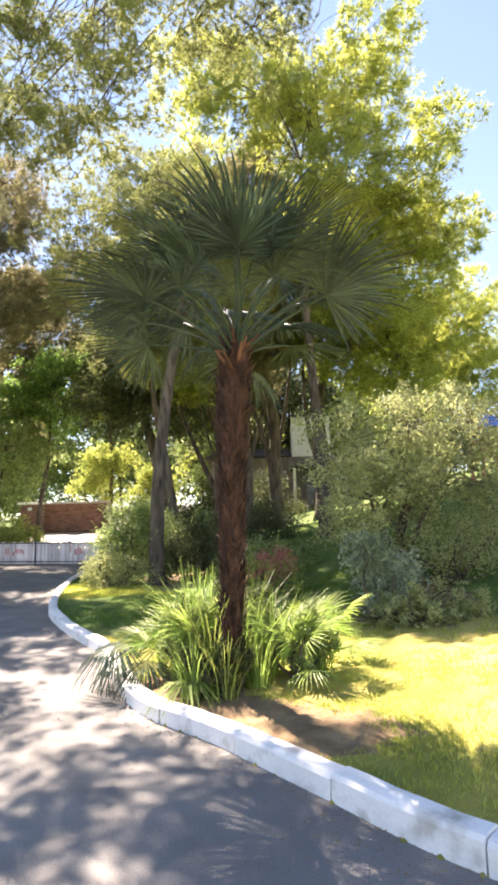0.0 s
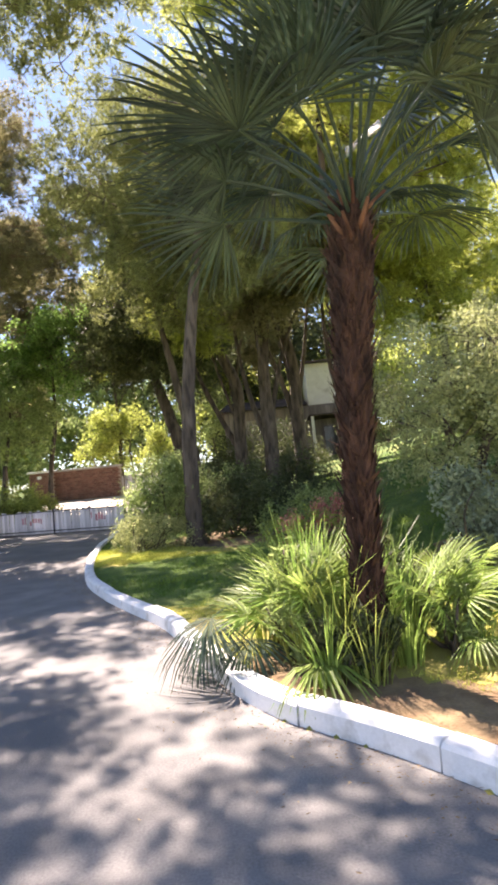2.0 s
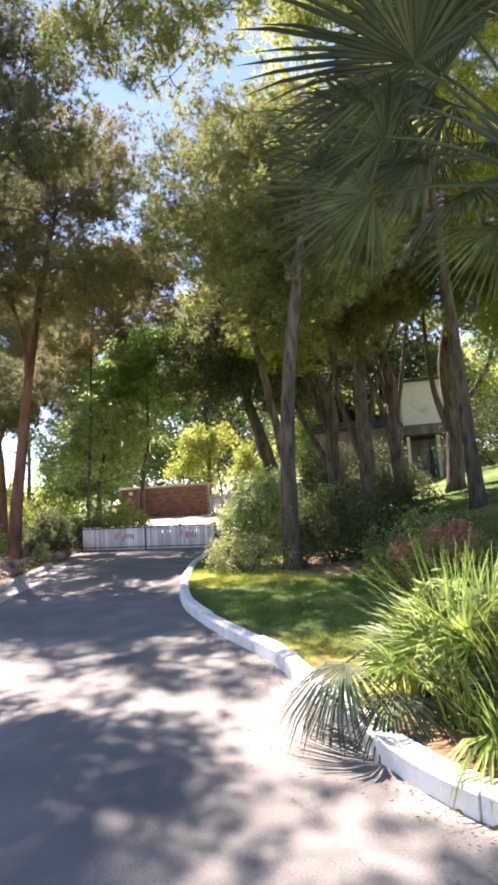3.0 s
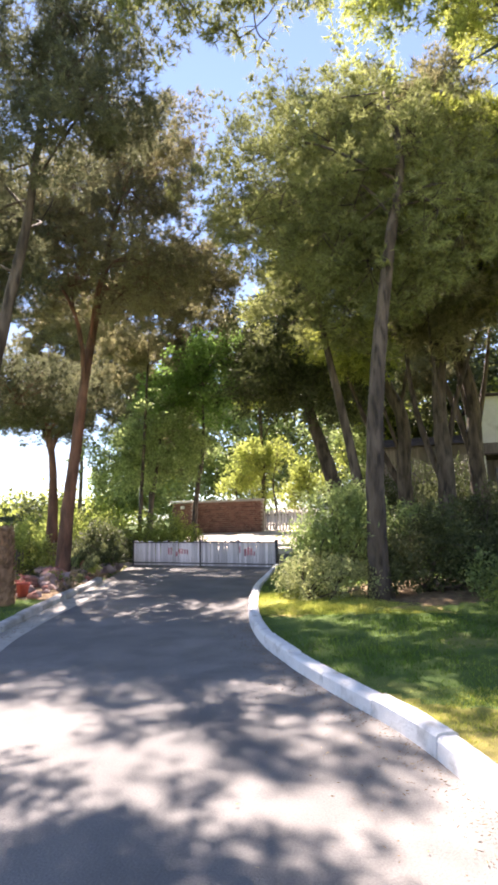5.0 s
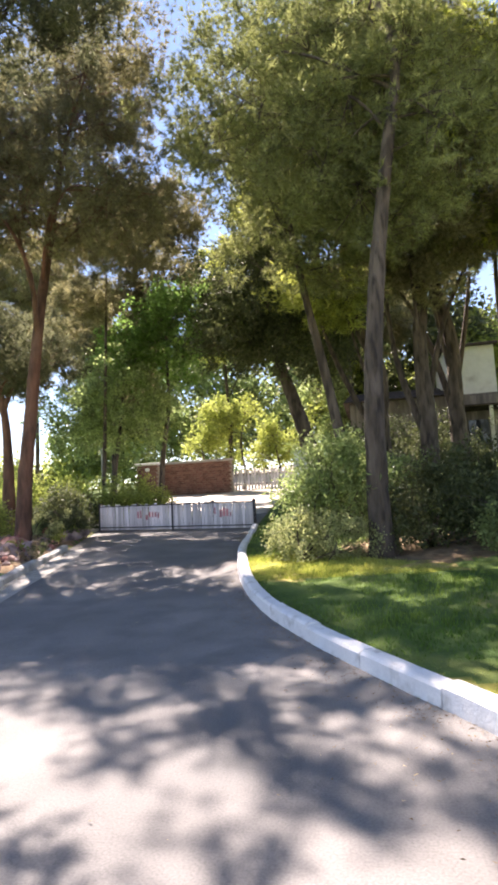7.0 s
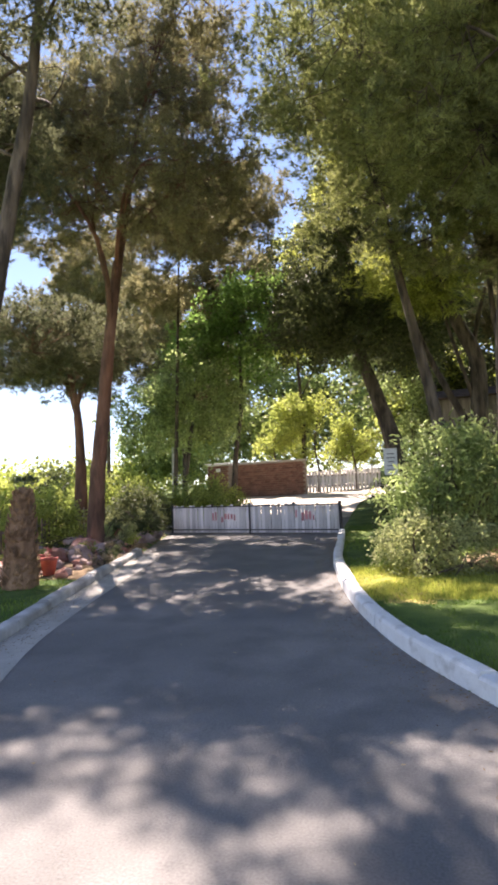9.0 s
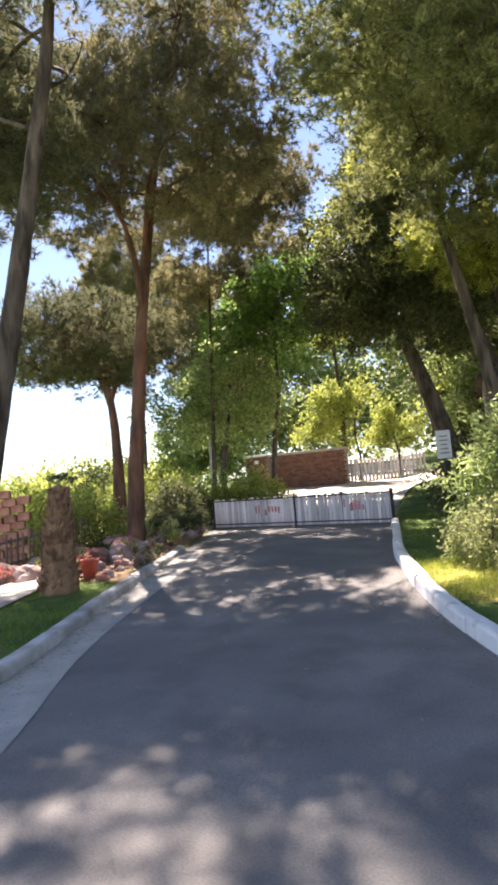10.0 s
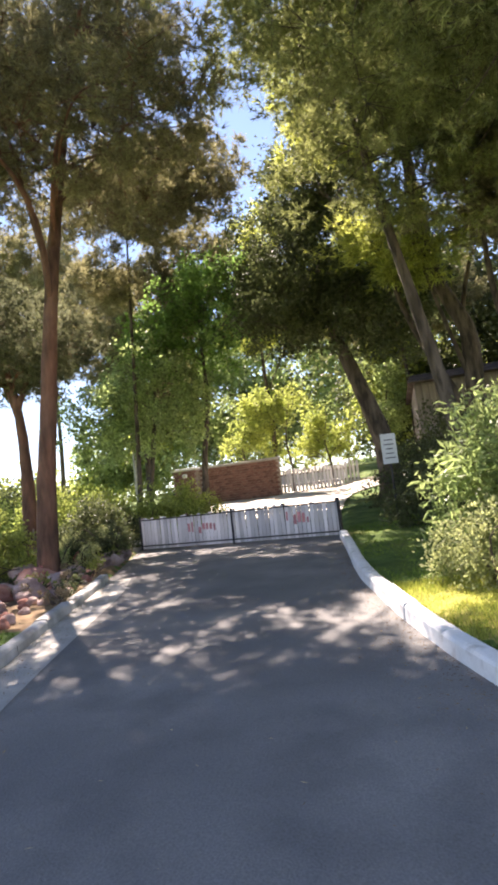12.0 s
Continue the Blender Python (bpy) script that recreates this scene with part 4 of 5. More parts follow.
shrub("dark_shrub", 3.9, 10.4, [(0, 0, 0.6, 0.7), (0.9, 0.3, 0.7, 0.8), (-0.6, 0.2, 0.5, 0.6)], OLIVE_LEAF, 209, "brownish shaded shrub under the olive", 0.06, 0.03, 6000)
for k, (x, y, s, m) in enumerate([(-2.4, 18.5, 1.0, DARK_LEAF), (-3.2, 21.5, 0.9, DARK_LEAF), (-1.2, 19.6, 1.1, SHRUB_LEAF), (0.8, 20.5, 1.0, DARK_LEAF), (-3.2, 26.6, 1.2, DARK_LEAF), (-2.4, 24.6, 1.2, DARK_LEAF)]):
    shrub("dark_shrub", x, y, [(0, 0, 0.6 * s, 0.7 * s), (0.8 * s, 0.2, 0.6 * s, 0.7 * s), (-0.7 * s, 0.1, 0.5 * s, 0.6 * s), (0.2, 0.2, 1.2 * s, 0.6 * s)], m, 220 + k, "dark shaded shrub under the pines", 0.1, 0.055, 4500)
for k, (x, y, s) in enumerate([(1.2, 28.4, 1.5), (6.6, 29.6, 1.7), (8.6, 28.6, 1.6), (-1.6, 29.8, 1.5), (0.2, 31.0, 1.6)]):
    shrub("dark_shrub", x, y, [(0, 0, 0.7 * s, 0.8 * s), (0.9 * s, 0.2, 0.6 * s, 0.7 * s), (-0.8 * s, 0.1, 0.6 * s, 0.7 * s), (0.2, 0.2, 1.4 * s, 0.7 * s)], DARK_LEAF, 270 + k, "dark evergreen shrub in front of the house", 0.13, 0.07, 5000)
for k, (x, y, q, m) in enumerate([(-0.45, 6.05, 0.75, SHRUB_LEAF), (0.1, 6.35, 0.8, DARK_LEAF), (0.65, 6.0, 0.6, SHRUB_LEAF), (-0.2, 5.6, 0.5, DARK_LEAF), (-0.55, 6.6, 0.8, SHRUB_LEAF)]):
    shrub("leafy_plant", x, y, [(0, 0, 0.4 * q, 0.36 * q), (0.22, 0.1, 0.62 * q, 0.3 * q), (-0.2, 0.08, 0.66 * q, 0.3 * q), (0.05, 0, 0.95 * q, 0.24 * q)], m, 300 + k, "leafy green plant crowding the palm's foot", 0.11, 0.024, 1500, 12, "plants round the palm")
# hedge bushes on the falling ground to the left
for k, (x, y, s) in enumerate([(-13.2, 19.5, 1.0), (-14.8, 20.6, 1.1), (-16.4, 21.0, 1.2), (-12.6, 24.0, 1.0), (-13.6, 26.2, 1.2), (-11.9, 27.0, 1.1), (-15.6, 26.5, 1.3), (-18.4, 23.0, 1.3), (-11.3, 28.6, 1.0), (-17.6, 29, 1.5)]):
    lift = float(road_z(y)) - gz(x, y)
    shrub("bush", x, y, [(0, 0, 0.6 * s + lift * 0.5, 0.8 * s), (0.9 * s, 0.2, 0.5 * s + lift * 0.6, 0.7 * s), (-0.8 * s, 0.1, 0.5 * s + lift * 0.6, 0.7 * s), (0.1, 0.1, 1.1 * s + lift, 0.7 * s)], YELLOW_LEAF if k != 3 else DARK_LEAF, 240 + k, "rounded yellow-green bush in the sun", 0.1, 0.06, 5000, group="bushes")

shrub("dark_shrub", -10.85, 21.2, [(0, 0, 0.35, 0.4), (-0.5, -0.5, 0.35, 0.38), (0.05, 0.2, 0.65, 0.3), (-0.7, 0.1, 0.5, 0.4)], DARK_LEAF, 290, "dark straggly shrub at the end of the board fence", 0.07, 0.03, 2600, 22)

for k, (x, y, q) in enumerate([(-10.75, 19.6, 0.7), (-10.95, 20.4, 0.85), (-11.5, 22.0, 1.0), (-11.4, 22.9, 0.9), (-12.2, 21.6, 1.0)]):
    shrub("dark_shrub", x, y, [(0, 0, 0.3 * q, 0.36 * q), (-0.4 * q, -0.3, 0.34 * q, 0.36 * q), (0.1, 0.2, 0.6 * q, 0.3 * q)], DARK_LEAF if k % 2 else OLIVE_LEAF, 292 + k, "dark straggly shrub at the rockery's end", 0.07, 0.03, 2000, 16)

# ---- cut palm stump with a few fronds, beside the left kerb ----
SX, SY = -9.78, 14.2
stump = thing("palm_stump", (SX, SY, gz(SX, SY)), "short thick palm stump with rough brown husk", "stump")
rs = np.random.default_rng(301)
sl = smooth_line([(0, 0, -0.1), (0.01, 0, 0.6), (0.03, 0, 1.2), (0.04, 0, 1.62)], 0.12)
srad = np.interp(sl[:, 2], [0, 0.3, 1.0, 1.5, 1.62], [0.29, 0.265, 0.195, 0.115, 0.06])
v, f = tube(sl, srad, 18, 0.09, rs)
part_mesh("trunk", mesh_of("trunk", v, f, STUMP_BARK, True), stump)
scales = Heap()
for k in range(330):
    zt, a = rs.uniform(0.02, 1.55), k * 2.39996
    r = float(np.interp(zt, sl[:, 2], srad)) * 0.96
    d, t = np.array([math.cos(a), math.sin(a), 0]), np.array([-math.sin(a), math.cos(a), 0])
    p0, L, w = d * r + np.array([0.03 * zt, 0, zt]), rs.uniform(0.08, 0.15), rs.uniform(0.04, 0.07)
    scales.add([p0 - t * w, p0 + t * w, p0 + d * 0.05 + np.array([0, 0, L * 0.5]), p0 + d * 0.06 + np.array([0, 0, L])], [(0, 1, 2), (0, 2, 3), (1, 3, 2)])
part_mesh("husk", scales.mesh("husk", STUMP_BARK, False), stump)["kind"] = "stuff"
for k in range(9):
    m = Matrix.Translation((0.04, 0, 1.55)) @ pose(0, 0, 0, 0, 0, k * 137.5) @ pose(0, 0, 0, 0, -rs.uniform(25, 75), 0)
    part_mesh("frond", fronds[k % 5], stump, "short dark frond", m @ Matrix.Diagonal((0.2, 0.24, 0.24, 1)))


# ---- rockery ----
def rock(x, y, r, seed, mat=None, label="rough pinkish-grey boulder in the rockery"):
    rng = np.random.default_rng(seed)
    bm = bmesh.new()
    bmesh.ops.create_icosphere(bm, subdivisions=3, radius=1)
    sc = rng.uniform(0.7, 1.25, 3) * [1, 1, 0.75]
    o = rng.uniform(0, 50, 3)
    for q in bm.verts:
        n = noise.noise(Vector(o) + q.co * 1.1) * 0.35 + noise.noise(Vector(o) + q.co * 3.1) * 0.12
        q.co = Vector([q.co[i] * sc[i] * r * (1 + n) for i in range(3)])
    me = bpy.data.meshes.new("rock")
    bm.to_mesh(me)
    bm.free()
    me.materials.append(mat or ROCK)
    ob = new("rock", me)
    ob.matrix_world = pose(x, y, gz(x, y) + r * 0.3, 0, 0, rng.uniform(0, 360))
    return tagged(ob, label, "rock", "rockery")


rr = np.random.default_rng(310)
edge = smooth_line([(-10.6, 15.2), (-10.5, 16.6), (-10.55, 18.0), (-10.6, 19.4), (-10.75, 20.6), (-11.0, 21.9)], 0.42)
for k, p in enumerate(edge):
    rock(p[0] + rr.normal(0, 0.08), p[1], rr.uniform(0.1, 0.3), 320 + k)
    rock(p[0] - rr.uniform(0.4, 0.8), p[1] + rr.uniform(-0.2, 0.2), rr.uniform(0.18, 0.36), 360 + k, RED_ROCK if k % 2 else None, "rough reddish boulder in the rockery" if k % 2 else "rough pinkish-grey boulder in the rockery")
    if k % 2 == 0:
        rock(p[0] - rr.uniform(1.1, 2.0), p[1] + rr.uniform(-0.3, 0.3), rr.uniform(0.2, 0.4), 400 + k, None, "rough pinkish boulder at the slope's edge")
for k in range(7):
    x, y = -10.9 - rr.uniform(0, 0.7), 19.6 + k * 0.36
    shrub("trailing_plant", x, y, [(0, 0, 0.25, 0.25), (0.2, 0.1, 0.4, 0.22)], DARK_LEAF if k % 2 else SHRUB_LEAF, 440 + k, "dark trailing plant among the rocks", 0.06, 0.03, 500, 5, "rockery plants")


for k in range(16):
    x, y = -10.3 - rr.uniform(0.1, 1.9), 15.0 + k * 0.42
    shrub("rockery_plant", x, y, [(0, 0, 0.16, 0.2), (0.18, 0.1, 0.24, 0.18), (-0.15, 0.05, 0.2, 0.16)], (FLOWER, PALM_DRY, YELLOW_LEAF, DARK_LEAF)[k % 4], 460 + k, ("low plant with reddish flowers among the rocks", "dry brown plant among the rocks", "low yellow-green plant among the rocks", "dark green plant among the rocks")[k % 4], 0.05, 0.03, 420, 5, "rockery plants")


low = tagged(new("low_wall"), "low wall of pinkish-red stone blocks below the verge", "wall", kind="structure")
blk = bpy.data.meshes.new("stone_block")
bb = box_bm(0.34, 0.22, 0.17, (0, 0, 0), 0.02)
bb.to_mesh(blk)
bb.free()
blk.materials.append(RED_ROCK)
for k in range(13):
    x, y = -15.95 + 0.25 * k, 15.35 + 0.14 * k
    zb_ = gz(x, y) - 0.1
    for row in range(int((2.1 - zb_) / 0.178)):
        sh = 0.13 if row % 2 else 0.0
        part_mesh("stone_block", blk, low, m=pose(x + sh * 0.87, y + sh * 0.49, zb_ + row * 0.178, 0, 0, 29 + rr.uniform(-4, 4)) @ Matrix.Diagonal((rr.uniform(0.72, 0.86), rr.uniform(0.9, 1.1), 1, 1)))


def flower_pot(x, y, r, h):
    """Terracotta pot: tapered body with a rim, soil inside."""
    root = thing("flower_pot", (x, y, gz(x, y)), "red terracotta flower pot among the rocks", "pot", "pots")
    prof = [(r * 0.62, 0), (r * 0.9, h * 0.8), (r * 1.02, h * 0.82), (r * 1.04, h), (r * 0.92, h), (r * 0.85, h * 0.86)]
    v, f, n = [], [], 20
    for q, z in prof:
        for j in range(n):
            v.append((q * math.cos(j * 2 * math.pi / n), q * math.sin(j * 2 * math.pi / n), z))
    for i in range(len(prof) - 1):
        for j in range(n):
            f.append((i * n + j, i * n + (j + 1) % n, (i + 1) * n + (j + 1) % n, (i + 1) * n + j))
    f.append(tuple(reversed(range(n))))
    part_mesh("body", mesh_of("body", v, f, TERRACOTTA, True), root)
    disc = [(0.86 * r * math.cos(j * 2 * math.pi / n), 0.86 * r * math.sin(j * 2 * math.pi / n), h * 0.88) for j in range(n)]
    part_mesh("earth", mesh_of("earth", disc, [tuple(range(n))], SOIL), root)
    return root


flower_pot(-10.0, 15.3, 0.16, 0.32)
flower_pot(-10.55, 15.9, 0.16, 0.3)
# small rubble between the boulders and the kerb
for k in range(34):
    y = 15.0 + 6.3 * (k + rr.uniform(0, 1)) / 34
    rock(float(left_x(y)) - rr.uniform(0.3, 1.15), y, rr.uniform(0.06, 0.17), 800 + k, (None, RED_ROCK)[k % 3 == 0], "small pinkish stone of the rockery" if k % 3 else "small reddish stone of the rockery")
for k in range(10):
    y = 16.4 + 0.5 * k
    shrub("rockery_plant", float(left_x(y)) - rr.uniform(0.3, 0.8), y, [(0, 0, 0.12, 0.16), (0.12, 0.08, 0.2, 0.14), (-0.12, 0.05, 0.15, 0.13)], DARK_LEAF if k % 3 else PALM_DRY, 860 + k, "dark green plant among the rocks" if k % 3 else "dry brown plant among the rocks", 0.045, 0.025, 420, 5, "rockery plants")


# stakes along the slope's edge
stk = thing("stake_fence", (-12.6, 15.2, gz(-12.6, 15.2)), "low fence of thin weathered stakes", "fence", rz=92)
for k in range(34):
    h = rr.uniform(0.75, 1.0)
    xw, yw = -12.6 - 0.18 * math.sin(radians(2)) * k, 15.2 + 0.18 * k
    part("stake", box_bm(0.035, 0.035, h + 0.2, (k * 0.18, rr.uniform(-0.02, 0.02), gz(xw, yw) - gz(-12.6, 15.2) - 0.15), 0.005), WEATHERED, stk)
for zz_ in (0.25, 0.7):
    part("rail", box_bm(6.1, 0.03, 0.05, (3.0, 0.03, zz_ + 0.5 * (gz(-12.7, 21.2) - gz(-12.6, 15.2))), turn=Matrix.Rotation(-math.atan((gz(-12.7, 21.2) - gz(-12.6, 15.2)) / 6.0), 4, "Y")), WEATHERED, stk)


# ---- fence across the drive ----
FA, FB = Vector((-11.1, 23.85, 0)), Vector((-5.36, 22.45, 0))
fence = thing("fence", (FA.x, FA.y, float(road_z(FA.y))), "white-painted board fence closing the drive", "fence", rz=math.degrees(math.atan2(FB.y - FA.y, FB.x - FA.x)))
flen = (FB - FA).length
rise = (float(road_z(FB.y)) - float(road_z(FA.y))) / flen
rf = np.random.default_rng(500)
for k in range(5):
    s = k * (flen - 0.1) / 4 + 0.05
    part("post", box_bm(0.09, 0.09, 0.98, (s, 0.08, rise * s - 0.05), 0.008), WEATHERED, fence)
for k in range(4):
    a, w = k * (flen - 0.1) / 4 + 0.1, (flen - 0.1) / 4 - 0.1
    for zr_ in (0.2, 0.72):
        part("rail", box_bm(w + 0.08, 0.035, 0.08, (a + w / 2, 0.045, rise * (a + w / 2) + zr_), 0.004, turn=Matrix.Rotation(-math.atan(rise), 4, "Y")), WEATHERED, fence)
s, k = 0.0, 0
board_bm = box_bm(0.105, 0.02, 0.86, (0, 0, 0), 0.004)
bme = bpy.data.meshes.new("board")
board_bm.to_mesh(bme)
board_bm.free()
bme.materials.append(FENCE_PAINT)
while s < flen - 0.06:
    red = k in (14, 15, 17, 18, 19, 20, 21, 40, 42, 43, 44, 45)
    sc = rf.uniform(0.94, 1.03)
    board = part_mesh("board", bme, fence, m=pose(s + 0.055, 0.012 + rf.uniform(-0.004, 0.004), rise * s + 0.03, 0, rf.uniform(-1.2, 1.2), 0) @ Matrix.Diagonal((rf.uniform(0.85, 1.0), 1, sc, 1)))
    if red:
        part("red_mark", box_bm(rf.uniform(0.05, 0.1), 0.004, rf.uniform(0.1, 0.3), (0, -0.0125, rf.uniform(0.32, 0.46))), FADED_RED, board, "faded red painted mark")
    s += 0.11 + rf.uniform(-0.003, 0.006)
    k += 1

for zr_ in (0.1, 0.83):
    part("frame_rail", box_bm(flen, 0.012, 0.035, (flen / 2, -0.012, rise * flen / 2 + zr_), turn=Matrix.Rotation(-math.atan(rise), 4, "Y")), DARK_IRON, fence, "thin dark iron rail")
for s in (0.02, flen / 2, flen - 0.02):
    part("frame_post", box_bm(0.05, 0.03, 0.98, (s, -0.034, rise * s - 0.04), 0.004), DARK_IRON, fence, "dark iron upright")

# ---- sign on a post ----
sign = thing("sign", (-3.94, 23.7, gz(-3.94, 23.7)), "white notice board on a metal post", "sign", rz=12)
zs = 2.22 - gz(-3.94, 23.7)
part("post", box_bm(0.05, 0.05, zs + 0.8, (0.05, 0.04, -0.1), 0.006), DARK_IRON, sign)
panel = part("panel", box_bm(0.4, 0.025, 0.8, (0.05, 0, zs), 0.004), SIGN_WHITE, sign)
for i in range(5):
    part("text_line", box_bm(0.27 - 0.04 * (i % 3), 0.004, 0.026, (0.05, -0.0145, zs + 0.14 + 0.12 * i)), INK, panel)

# ---- brick garden wall beyond the path ----
WX, WY = -13.1, 37.9
WZ = gz(WX + 1.6, WY)
wall = thing("wall_far", (WX, WY, WZ), "brown brick garden wall with a pale coping", "wall", rz=-3, kind="structure")
wl_len, wh = 4.4, 3.9 - WZ
part("core", box_bm(wl_len, 0.24, wh + 0.6, (wl_len / 2, 0.17, -0.6)), MORTAR, wall)
part("coping", box_bm(wl_len + 0.12, 0.42, 0.1, (wl_len / 2, 0.16, wh), 0.015), CONCRETE, wall)
bm0 = box_bm(0.235, 0.05, 0.115, (0, 0, 0), 0.006)
bk = bpy.data.meshes.new("brick")
bm0.to_mesh(bk)
bm0.free()
bk.materials.append(BRICK)
for row in range(int(wh / 0.125)):
    for c in range(int(wl_len / 0.25)):
        part_mesh("brick", bk, wall, m=pose(0.13 + c * 0.25 + (0.1 if row % 2 else 0), 0.035 + rr.uniform(-0.008, 0.008), row * 0.125 + 0.005))
# square brick hut at the wall's end, under a flat pale roof
hut = thing("brick_hut", (WX - 0.68, WY + 0.1, WZ), "small square brown brick hut with a flat pale roof", "hut", rz=-3)
part("body", box_bm(1.24, 1.24, wh + 0.45, (0, 0, -0.5)), MORTAR, hut)
for row in range(int((wh + 0.4) / 0.125)):
    for c in range(5):
        part_mesh("brick", bk, hut, m=pose(-0.5 + c * 0.25 + (0.04 if row % 2 else -0.04), -0.64 + rr.uniform(-0.008, 0.008), row * 0.125 - 0.4))
part("roof", box_bm(1.5, 1.6, 0.12, (0, 0, wh - 0.03), 0.02), PLASTER, hut, "flat pale roof slab")
part("lamp", box_bm(0.26, 0.1, 0.2, (0.05, -0.7, wh - 0.42), 0.03), SIGN_WHITE, hut, "small pale wall lamp")

# paling fence along the upper path
pal = thing("paling_fence", (-9.7, 39.0, gz(-9.7, 39.0)), "grey paling fence along the upper path", "fence", rz=1)
for k in range(26):
    part_mesh("pale", bme, pal, m=pose(k * 0.2, 0, gz(-9.7 + k * 0.2, 39) - gz(-9.7, 39) + 0.05, 0, rf.uniform(-2, 2), 0) @ Matrix.Diagonal((1.15, 1.4, rf.uniform(1.25, 1.5), 1)))
for z0 in (0.35, 0.95):
    part("rail", box_bm(5.2, 0.05, 0.08, (2.5, 0.045, z0)), WEATHERED, pal)

# ---- lamp pole beyond the fence ----
pole = thing("pole", (-15.2, 34.0, gz(-15.2, 34)), "slim pale metal pole among the trees", "pole")
v, f = tube([(0, 0, -0.2), (0, 0, 4), (0, 0, 9.5)], [0.075, 0.065, 0.045], 12)
part_mesh("shaft", mesh_of("shaft", v, f, METAL, True), pole)
part("base_plate", box_bm(0.3, 0.3, 0.04, (0, 0, -0.02), 0.006), METAL, pole)

# ---- house on the bank ----
HX, HY = -1.7, 34.4
hz = gz(HX + 5, HY)
house = thing("house", (HX, HY, hz), "low timber house with a white upper storey and porch posts", "house", rz=-4)
part("wall", box_bm(7.8, 6.0, 4.0, (3.9, 3.2, -0.7)), GREY_BOARD, house)
for k in range(26):
    part("wall_board", box_bm(0.27, 0.03, 3.2, (0.15 + k * 0.3, 0.18, 0.0), 0.006), GREY_BOARD, house)
part("upper_storey", box_bm(2.4, 4.6, 2.6, (6.3, 3.2, 3.31)), PLASTER, house, "white plastered upper storey")
part("plinth", box_bm(8.4, 1.9, 0.5, (4.2, -0.75, -0.62)), CONCRETE, house)
rb = bmesh.new()
rv = [rb.verts.new(c) for c in ((-0.3, -0.4, 3.3), (5.0, -0.4, 3.3), (5.0, 6.5, 3.3), (-0.3, 6.5, 3.3), (0.0, 3.2, 4.3), (4.8, 3.2, 4.3))]
for q in ((0, 1, 5, 4), (2, 3, 4, 5), (1, 2, 5), (3, 0, 4), (3, 2, 1, 0)):
    rb.faces.new([rv[i] for i in q])
part("roof", rb, ROOFING, house, "dark brown roof")
part("upper_roof", box_bm(2.8, 5.0, 0.14, (6.3, 3.2, 5.91), 0.02), ROOFING, house)
part("porch_roof", box_bm(3.4, 1.9, 0.1, (6.6, -0.75, 2.4), 0.02), ROOFING, house, "flat porch roof on white posts")
for k in range(3):
    part("porch_post", box_bm(0.16, 0.16, 2.52, (5.1 + k * 1.5, -1.55, -0.12), 0.015), PLASTER, house, "white porch post")
part("door", box_bm(0.95, 0.06, 2.05, (6.3, 0.14, -0.1), 0.01), DARK_GLASS, house, "dark doorway")

# small play tower far off on the lawn
tower = thing("play_tower", (9.4, 20.5, gz(9.4, 20.5)), "small red play tower with a blue roof", "play equipment")
for a, b in ((-0.5, -0.5), (0.5, -0.5), (-0.5, 0.5), (0.5, 0.5)):
    part("leg", box_bm(0.09, 0.09, 1.9, (a, b, -0.05), 0.01), RED_PAINT, tower)
part("deck", box_bm(1.15, 1.15, 0.08, (0, 0, 0.75), 0.01), WEATHERED, tower)
for a, b, sx, sy in ((0, -0.52, 1.0, 0.03), (0, 0.52, 1.0, 0.03), (-0.52, 0, 0.03, 1.0), (0.52, 0, 0.03, 1.0)):
    part("side_panel", box_bm(sx, sy, 0.5, (a, b, 0.85), 0.005), RED_PAINT, tower)
rb = bmesh.new()
rv = [rb.verts.new(c) for c in ((-0.75, -0.75, 1.8), (0.75, -0.75, 1.8), (0.75, 0.75, 1.8), (-0.75, 0.75, 1.8), (0, 0, 2.4))]
for q in ((0, 1, 4), (1, 2, 4), (2, 3, 4), (3, 0, 4), (3, 2, 1, 0)):
    rb.faces.new([rv[i] for i in q])
part("roof", rb, BLUE_PAINT, tower)


# ---- far woods ----
def woods(name, spots, leaf, seed, label, per=1500, size=0.55, width=0.38):
    """Many leafy clumps at (x, y, height, radius), one object."""
    rng = np.random.default_rng(seed)
    cen = []
    for x, y, h, r in spots:
        z = gz(x, y)
        k = 40
        hub = np.array([x, y, z + h * 0.5]) + unit(rng.normal(size=(k, 3))) * rng.uniform(0.4, 1, (k, 1)) * [r, r, h * 0.5]
        hub[:, 2] = np.maximum(hub[:, 2], z + 0.3)
        cen.append(hub[rng.integers(0, k, per)] + rng.normal(0, r * 0.17, (per, 3)))
    v, f = leaves(rng, np.concatenate(cen), size, width, 0.1)
    return tagged(new(name, mesh_of(name, v, f, leaf)), label, "woods", kind="stuff")


rw = np.random.default_rng(600)
lit, dark = [], []
for k in range(34):
    a = radians(-62 + 104 * k / 33)          # from far left to far right, seen from the drive
    dist = rw.uniform(58, 82)
    x, y = math.sin(a) * dist - 4, math.cos(a) * dist + 4
    low = a < radians(-22)
    h = rw.uniform(3, 4.5) if low else rw.uniform(9, 15)
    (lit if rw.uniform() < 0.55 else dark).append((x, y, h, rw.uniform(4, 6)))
# Sunlit woods have the sun put into yellow leaf colour, the others are darker.
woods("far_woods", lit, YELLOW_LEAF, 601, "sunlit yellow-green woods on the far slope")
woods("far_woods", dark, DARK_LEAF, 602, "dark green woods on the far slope")
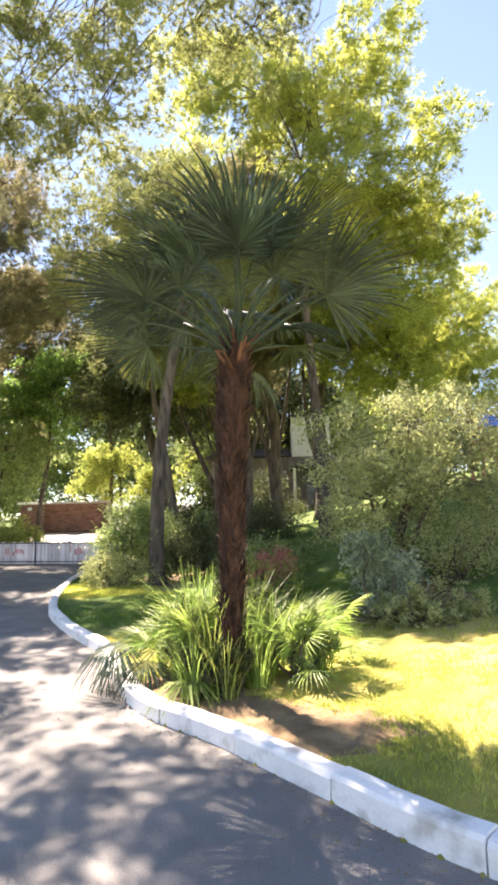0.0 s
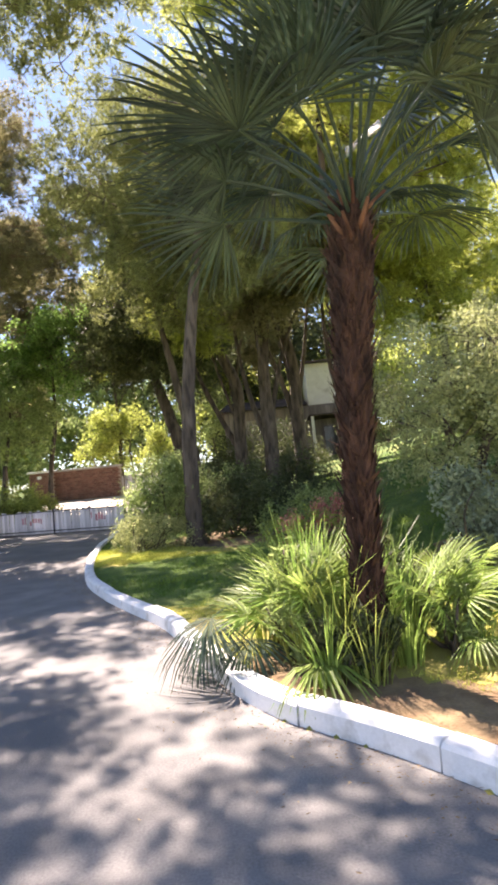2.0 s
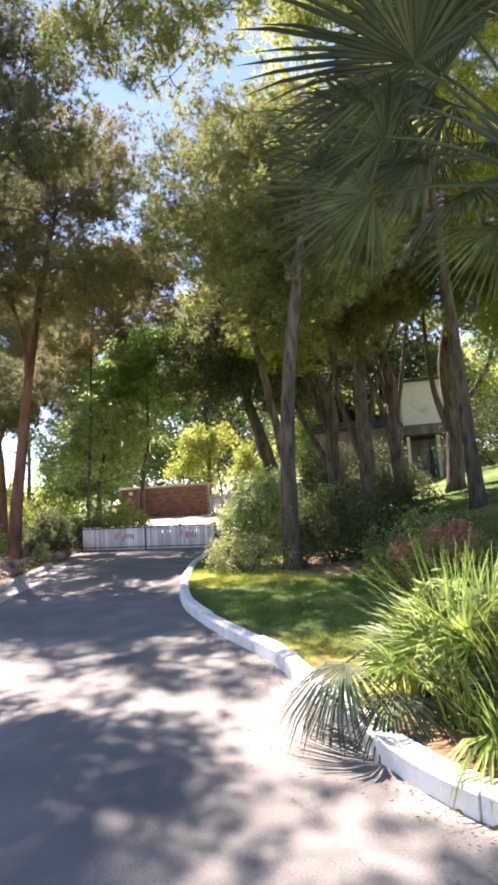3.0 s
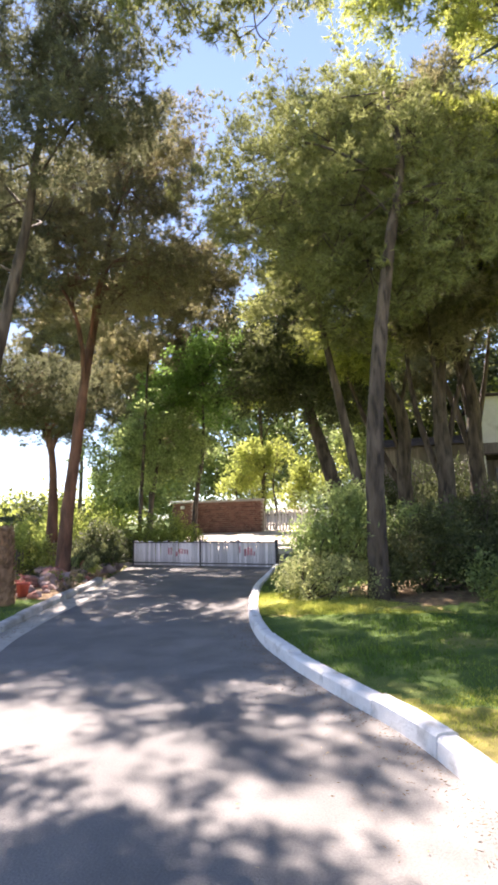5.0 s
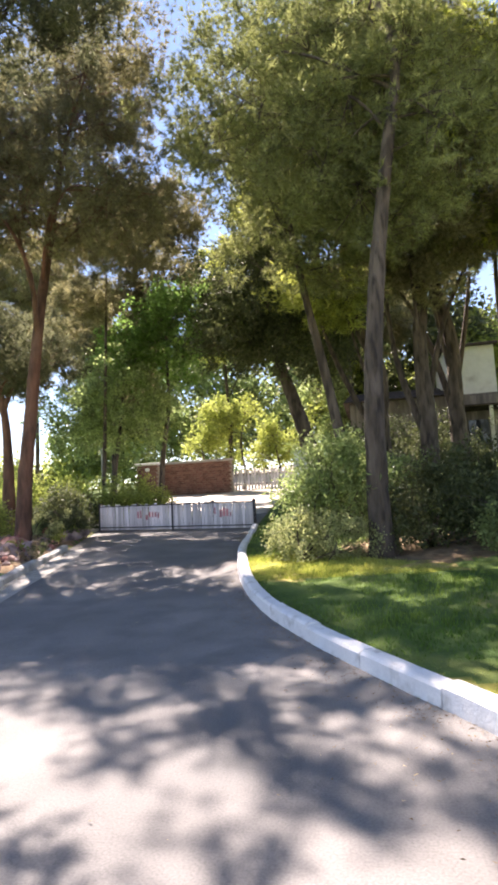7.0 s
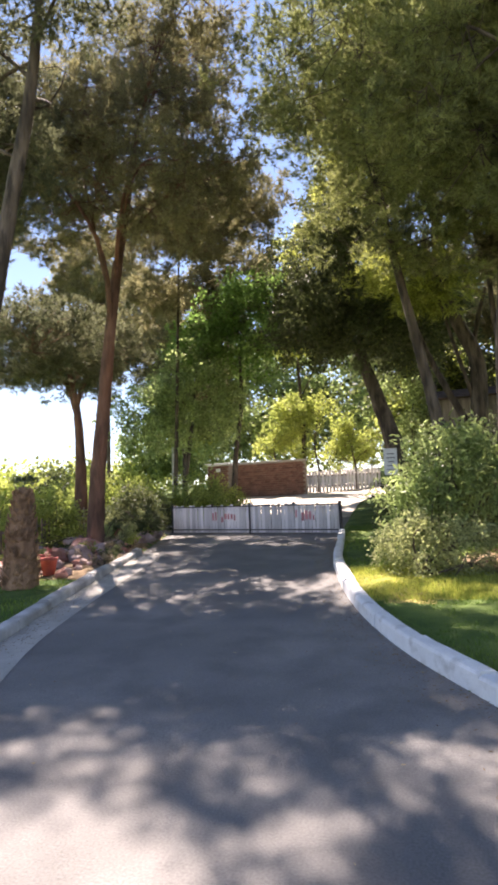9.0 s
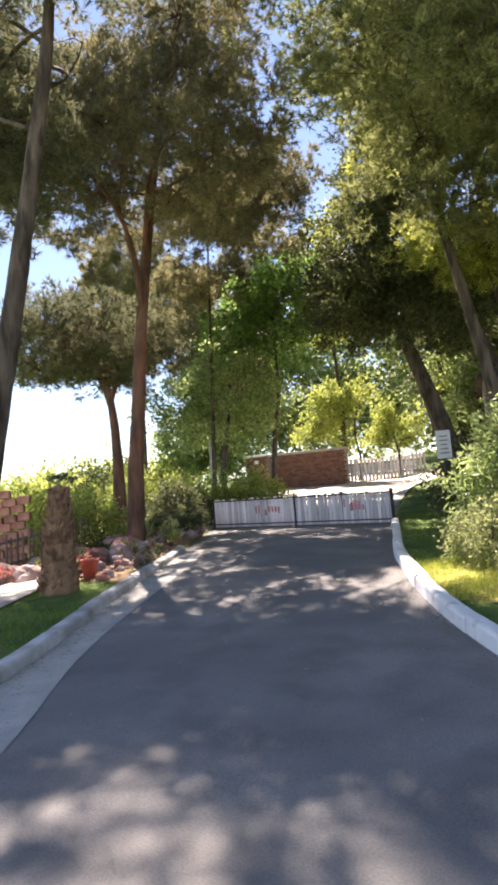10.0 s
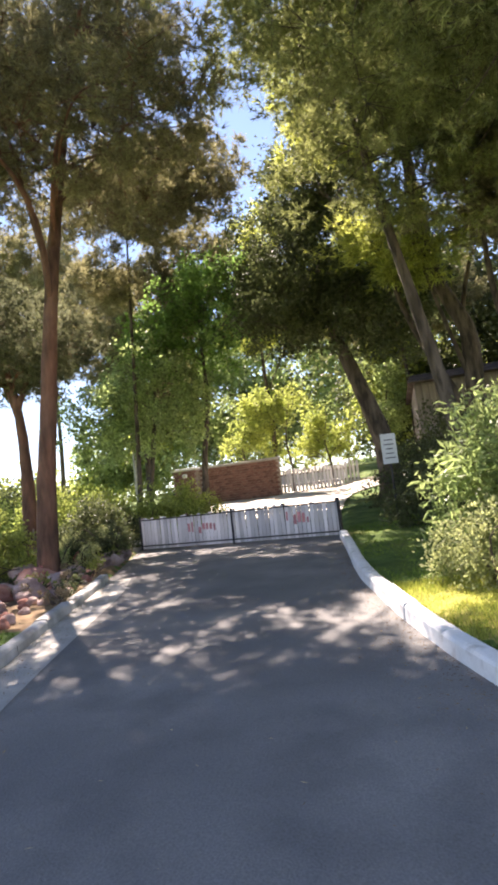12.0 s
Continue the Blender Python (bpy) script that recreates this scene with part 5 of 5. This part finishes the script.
woods("far_woods", [(rw.uniform(-4, 14), rw.uniform(42, 52), rw.uniform(7, 11), rw.uniform(2.5, 4)) for _ in range(10)], YELLOW_LEAF, 603, "sunlit trees behind the house", 1700, 0.37, 0.25)
# Added row: shades the house roof and closes the sky gaps above it.
woods("far_woods", [(rw.uniform(-3, 9), rw.uniform(42.5, 46), rw.uniform(12, 15), rw.uniform(2.6, 3.6)) for _ in range(7)], DARK_LEAF, 605, "dark tall trees added behind the house to shade its roof", 2600, 0.38, 0.26)
woods("far_woods", [(-30 + 2.3 * i, rw.uniform(57, 63), rw.uniform(17, 23) if i > 2 else 9, rw.uniform(3, 4.4)) for i in range(15)], SHRUB_LEAF, 604, "grey-green trees beyond the hedge", 2600, 0.45, 0.3)


# ---- grass ----
def grass(name, n, box, keep, height, seed, label, mat=GRASS):
    rng = np.random.default_rng(seed)
    x, y = rng.uniform(box[0], box[1], n), rng.uniform(box[2], box[3], n)
    ok = keep(x, y)
    x, y = x[ok], y[ok]
    z = ground_z(x, y) - 0.01
    c = np.stack([x, y, z], 1)
    a = rng.uniform(0, 2 * np.pi, len(x))
    s = np.stack([np.cos(a), np.sin(a), 0 * a], 1) * rng.uniform(0.004, 0.008, (len(x), 1))
    patch = 0.75 + 0.5 * np.sin(x * 1.7 + 1.3 * np.sin(y * 1.1)) * np.sin(y * 1.9)
    tip = c + np.stack([rng.normal(0, 0.02, len(x)), rng.normal(0, 0.02, len(x)), height * rng.uniform(0.4, 1.1, len(x)) * patch], 1)
    v = np.stack([c - s, c + s, tip], 1).reshape(-1, 3)
    return tagged(new(name, mesh_of(name, v, np.arange(len(v)).reshape(-1, 3), mat)), label, "grass", kind="stuff")


def on_lawn(x, y):
    d = x - right_x(y)
    return (d > 0.2) & ~((np.hypot(x - 0.2, y - 5.4) < 1.4) & (d < 1.1)) & (np.hypot(x + 1.4, y - 15.6) > 1.4)


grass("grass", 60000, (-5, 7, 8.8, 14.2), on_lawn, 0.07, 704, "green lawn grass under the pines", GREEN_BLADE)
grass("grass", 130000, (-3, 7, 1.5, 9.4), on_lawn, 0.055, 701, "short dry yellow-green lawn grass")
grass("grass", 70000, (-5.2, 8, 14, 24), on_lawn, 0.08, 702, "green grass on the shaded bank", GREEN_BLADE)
grass("grass", 45000, (-11, -6, 3, 16), lambda x, y: (left_x(y) - x > 0.2) & (left_x(y) - x < 1.45) & (y < 14.9 + 0.2 * np.sin(x * 5)), 0.07, 703, "green grass strip beyond the kerb", GREEN_BLADE)
# Yellow blades put the sunlight on this strip into the grass colour.
grass("grass", 40000, (-5, 0, 13.2, 15.6), lambda x, y: on_lawn(x, y) & (x - right_x(y) < 3.2), 0.075, 705, "grass at the shrubs' foot, yellow for the sunlight on it")
# fallen leaves on the drive
rl = np.random.default_rng(710)
lx, ly = rl.uniform(-9, 1, 900), rl.uniform(1, 22, 900)
ok = (lx > left_x(ly) + 0.1) & (lx < right_x(ly) - 0.1) & (rl.uniform(0, 1, 900) < np.exp(-np.minimum(lx - left_x(ly), right_x(ly) - lx) * 0.9) + 0.08)
lx, ly = lx[ok], ly[ok]
c = np.stack([lx, ly, road_z(ly) + 0.012], 1)
v, f = leaves(rl, c, 0.04, 0.016, 0.0)
v[:, 2] = np.repeat(c[:, 2], 4) + rl.uniform(-0.003, 0.008, len(v))
tagged(new("fallen_leaves", mesh_of("fallen_leaves", v, f, PALM_DRY)), "dry fallen leaves scattered on the drive", "leaves", kind="stuff")
# brown needles gathered along the kerbs
nl = 7000
ly = rl.uniform(2, 21, nl)
side = rl.uniform(0, 1, nl) < 0.65
off = rl.exponential(0.22, nl) + 0.01
lx = np.where(side, right_x(ly) - off, left_x(ly) + off)
ok = off < 2.2
c = np.stack([lx, ly, road_z(ly) + 0.014], 1)[ok]
v, f = leaves(rl, c, 0.034, 0.005, 0.0)
v[:, 2] = np.repeat(c[:, 2], 4) + rl.uniform(-0.004, 0.004, len(v))
tagged(new("needle_litter", mesh_of("needle_litter", v, f, SOIL)), "brown pine needles gathered along the kerbs", "litter", kind="stuff")
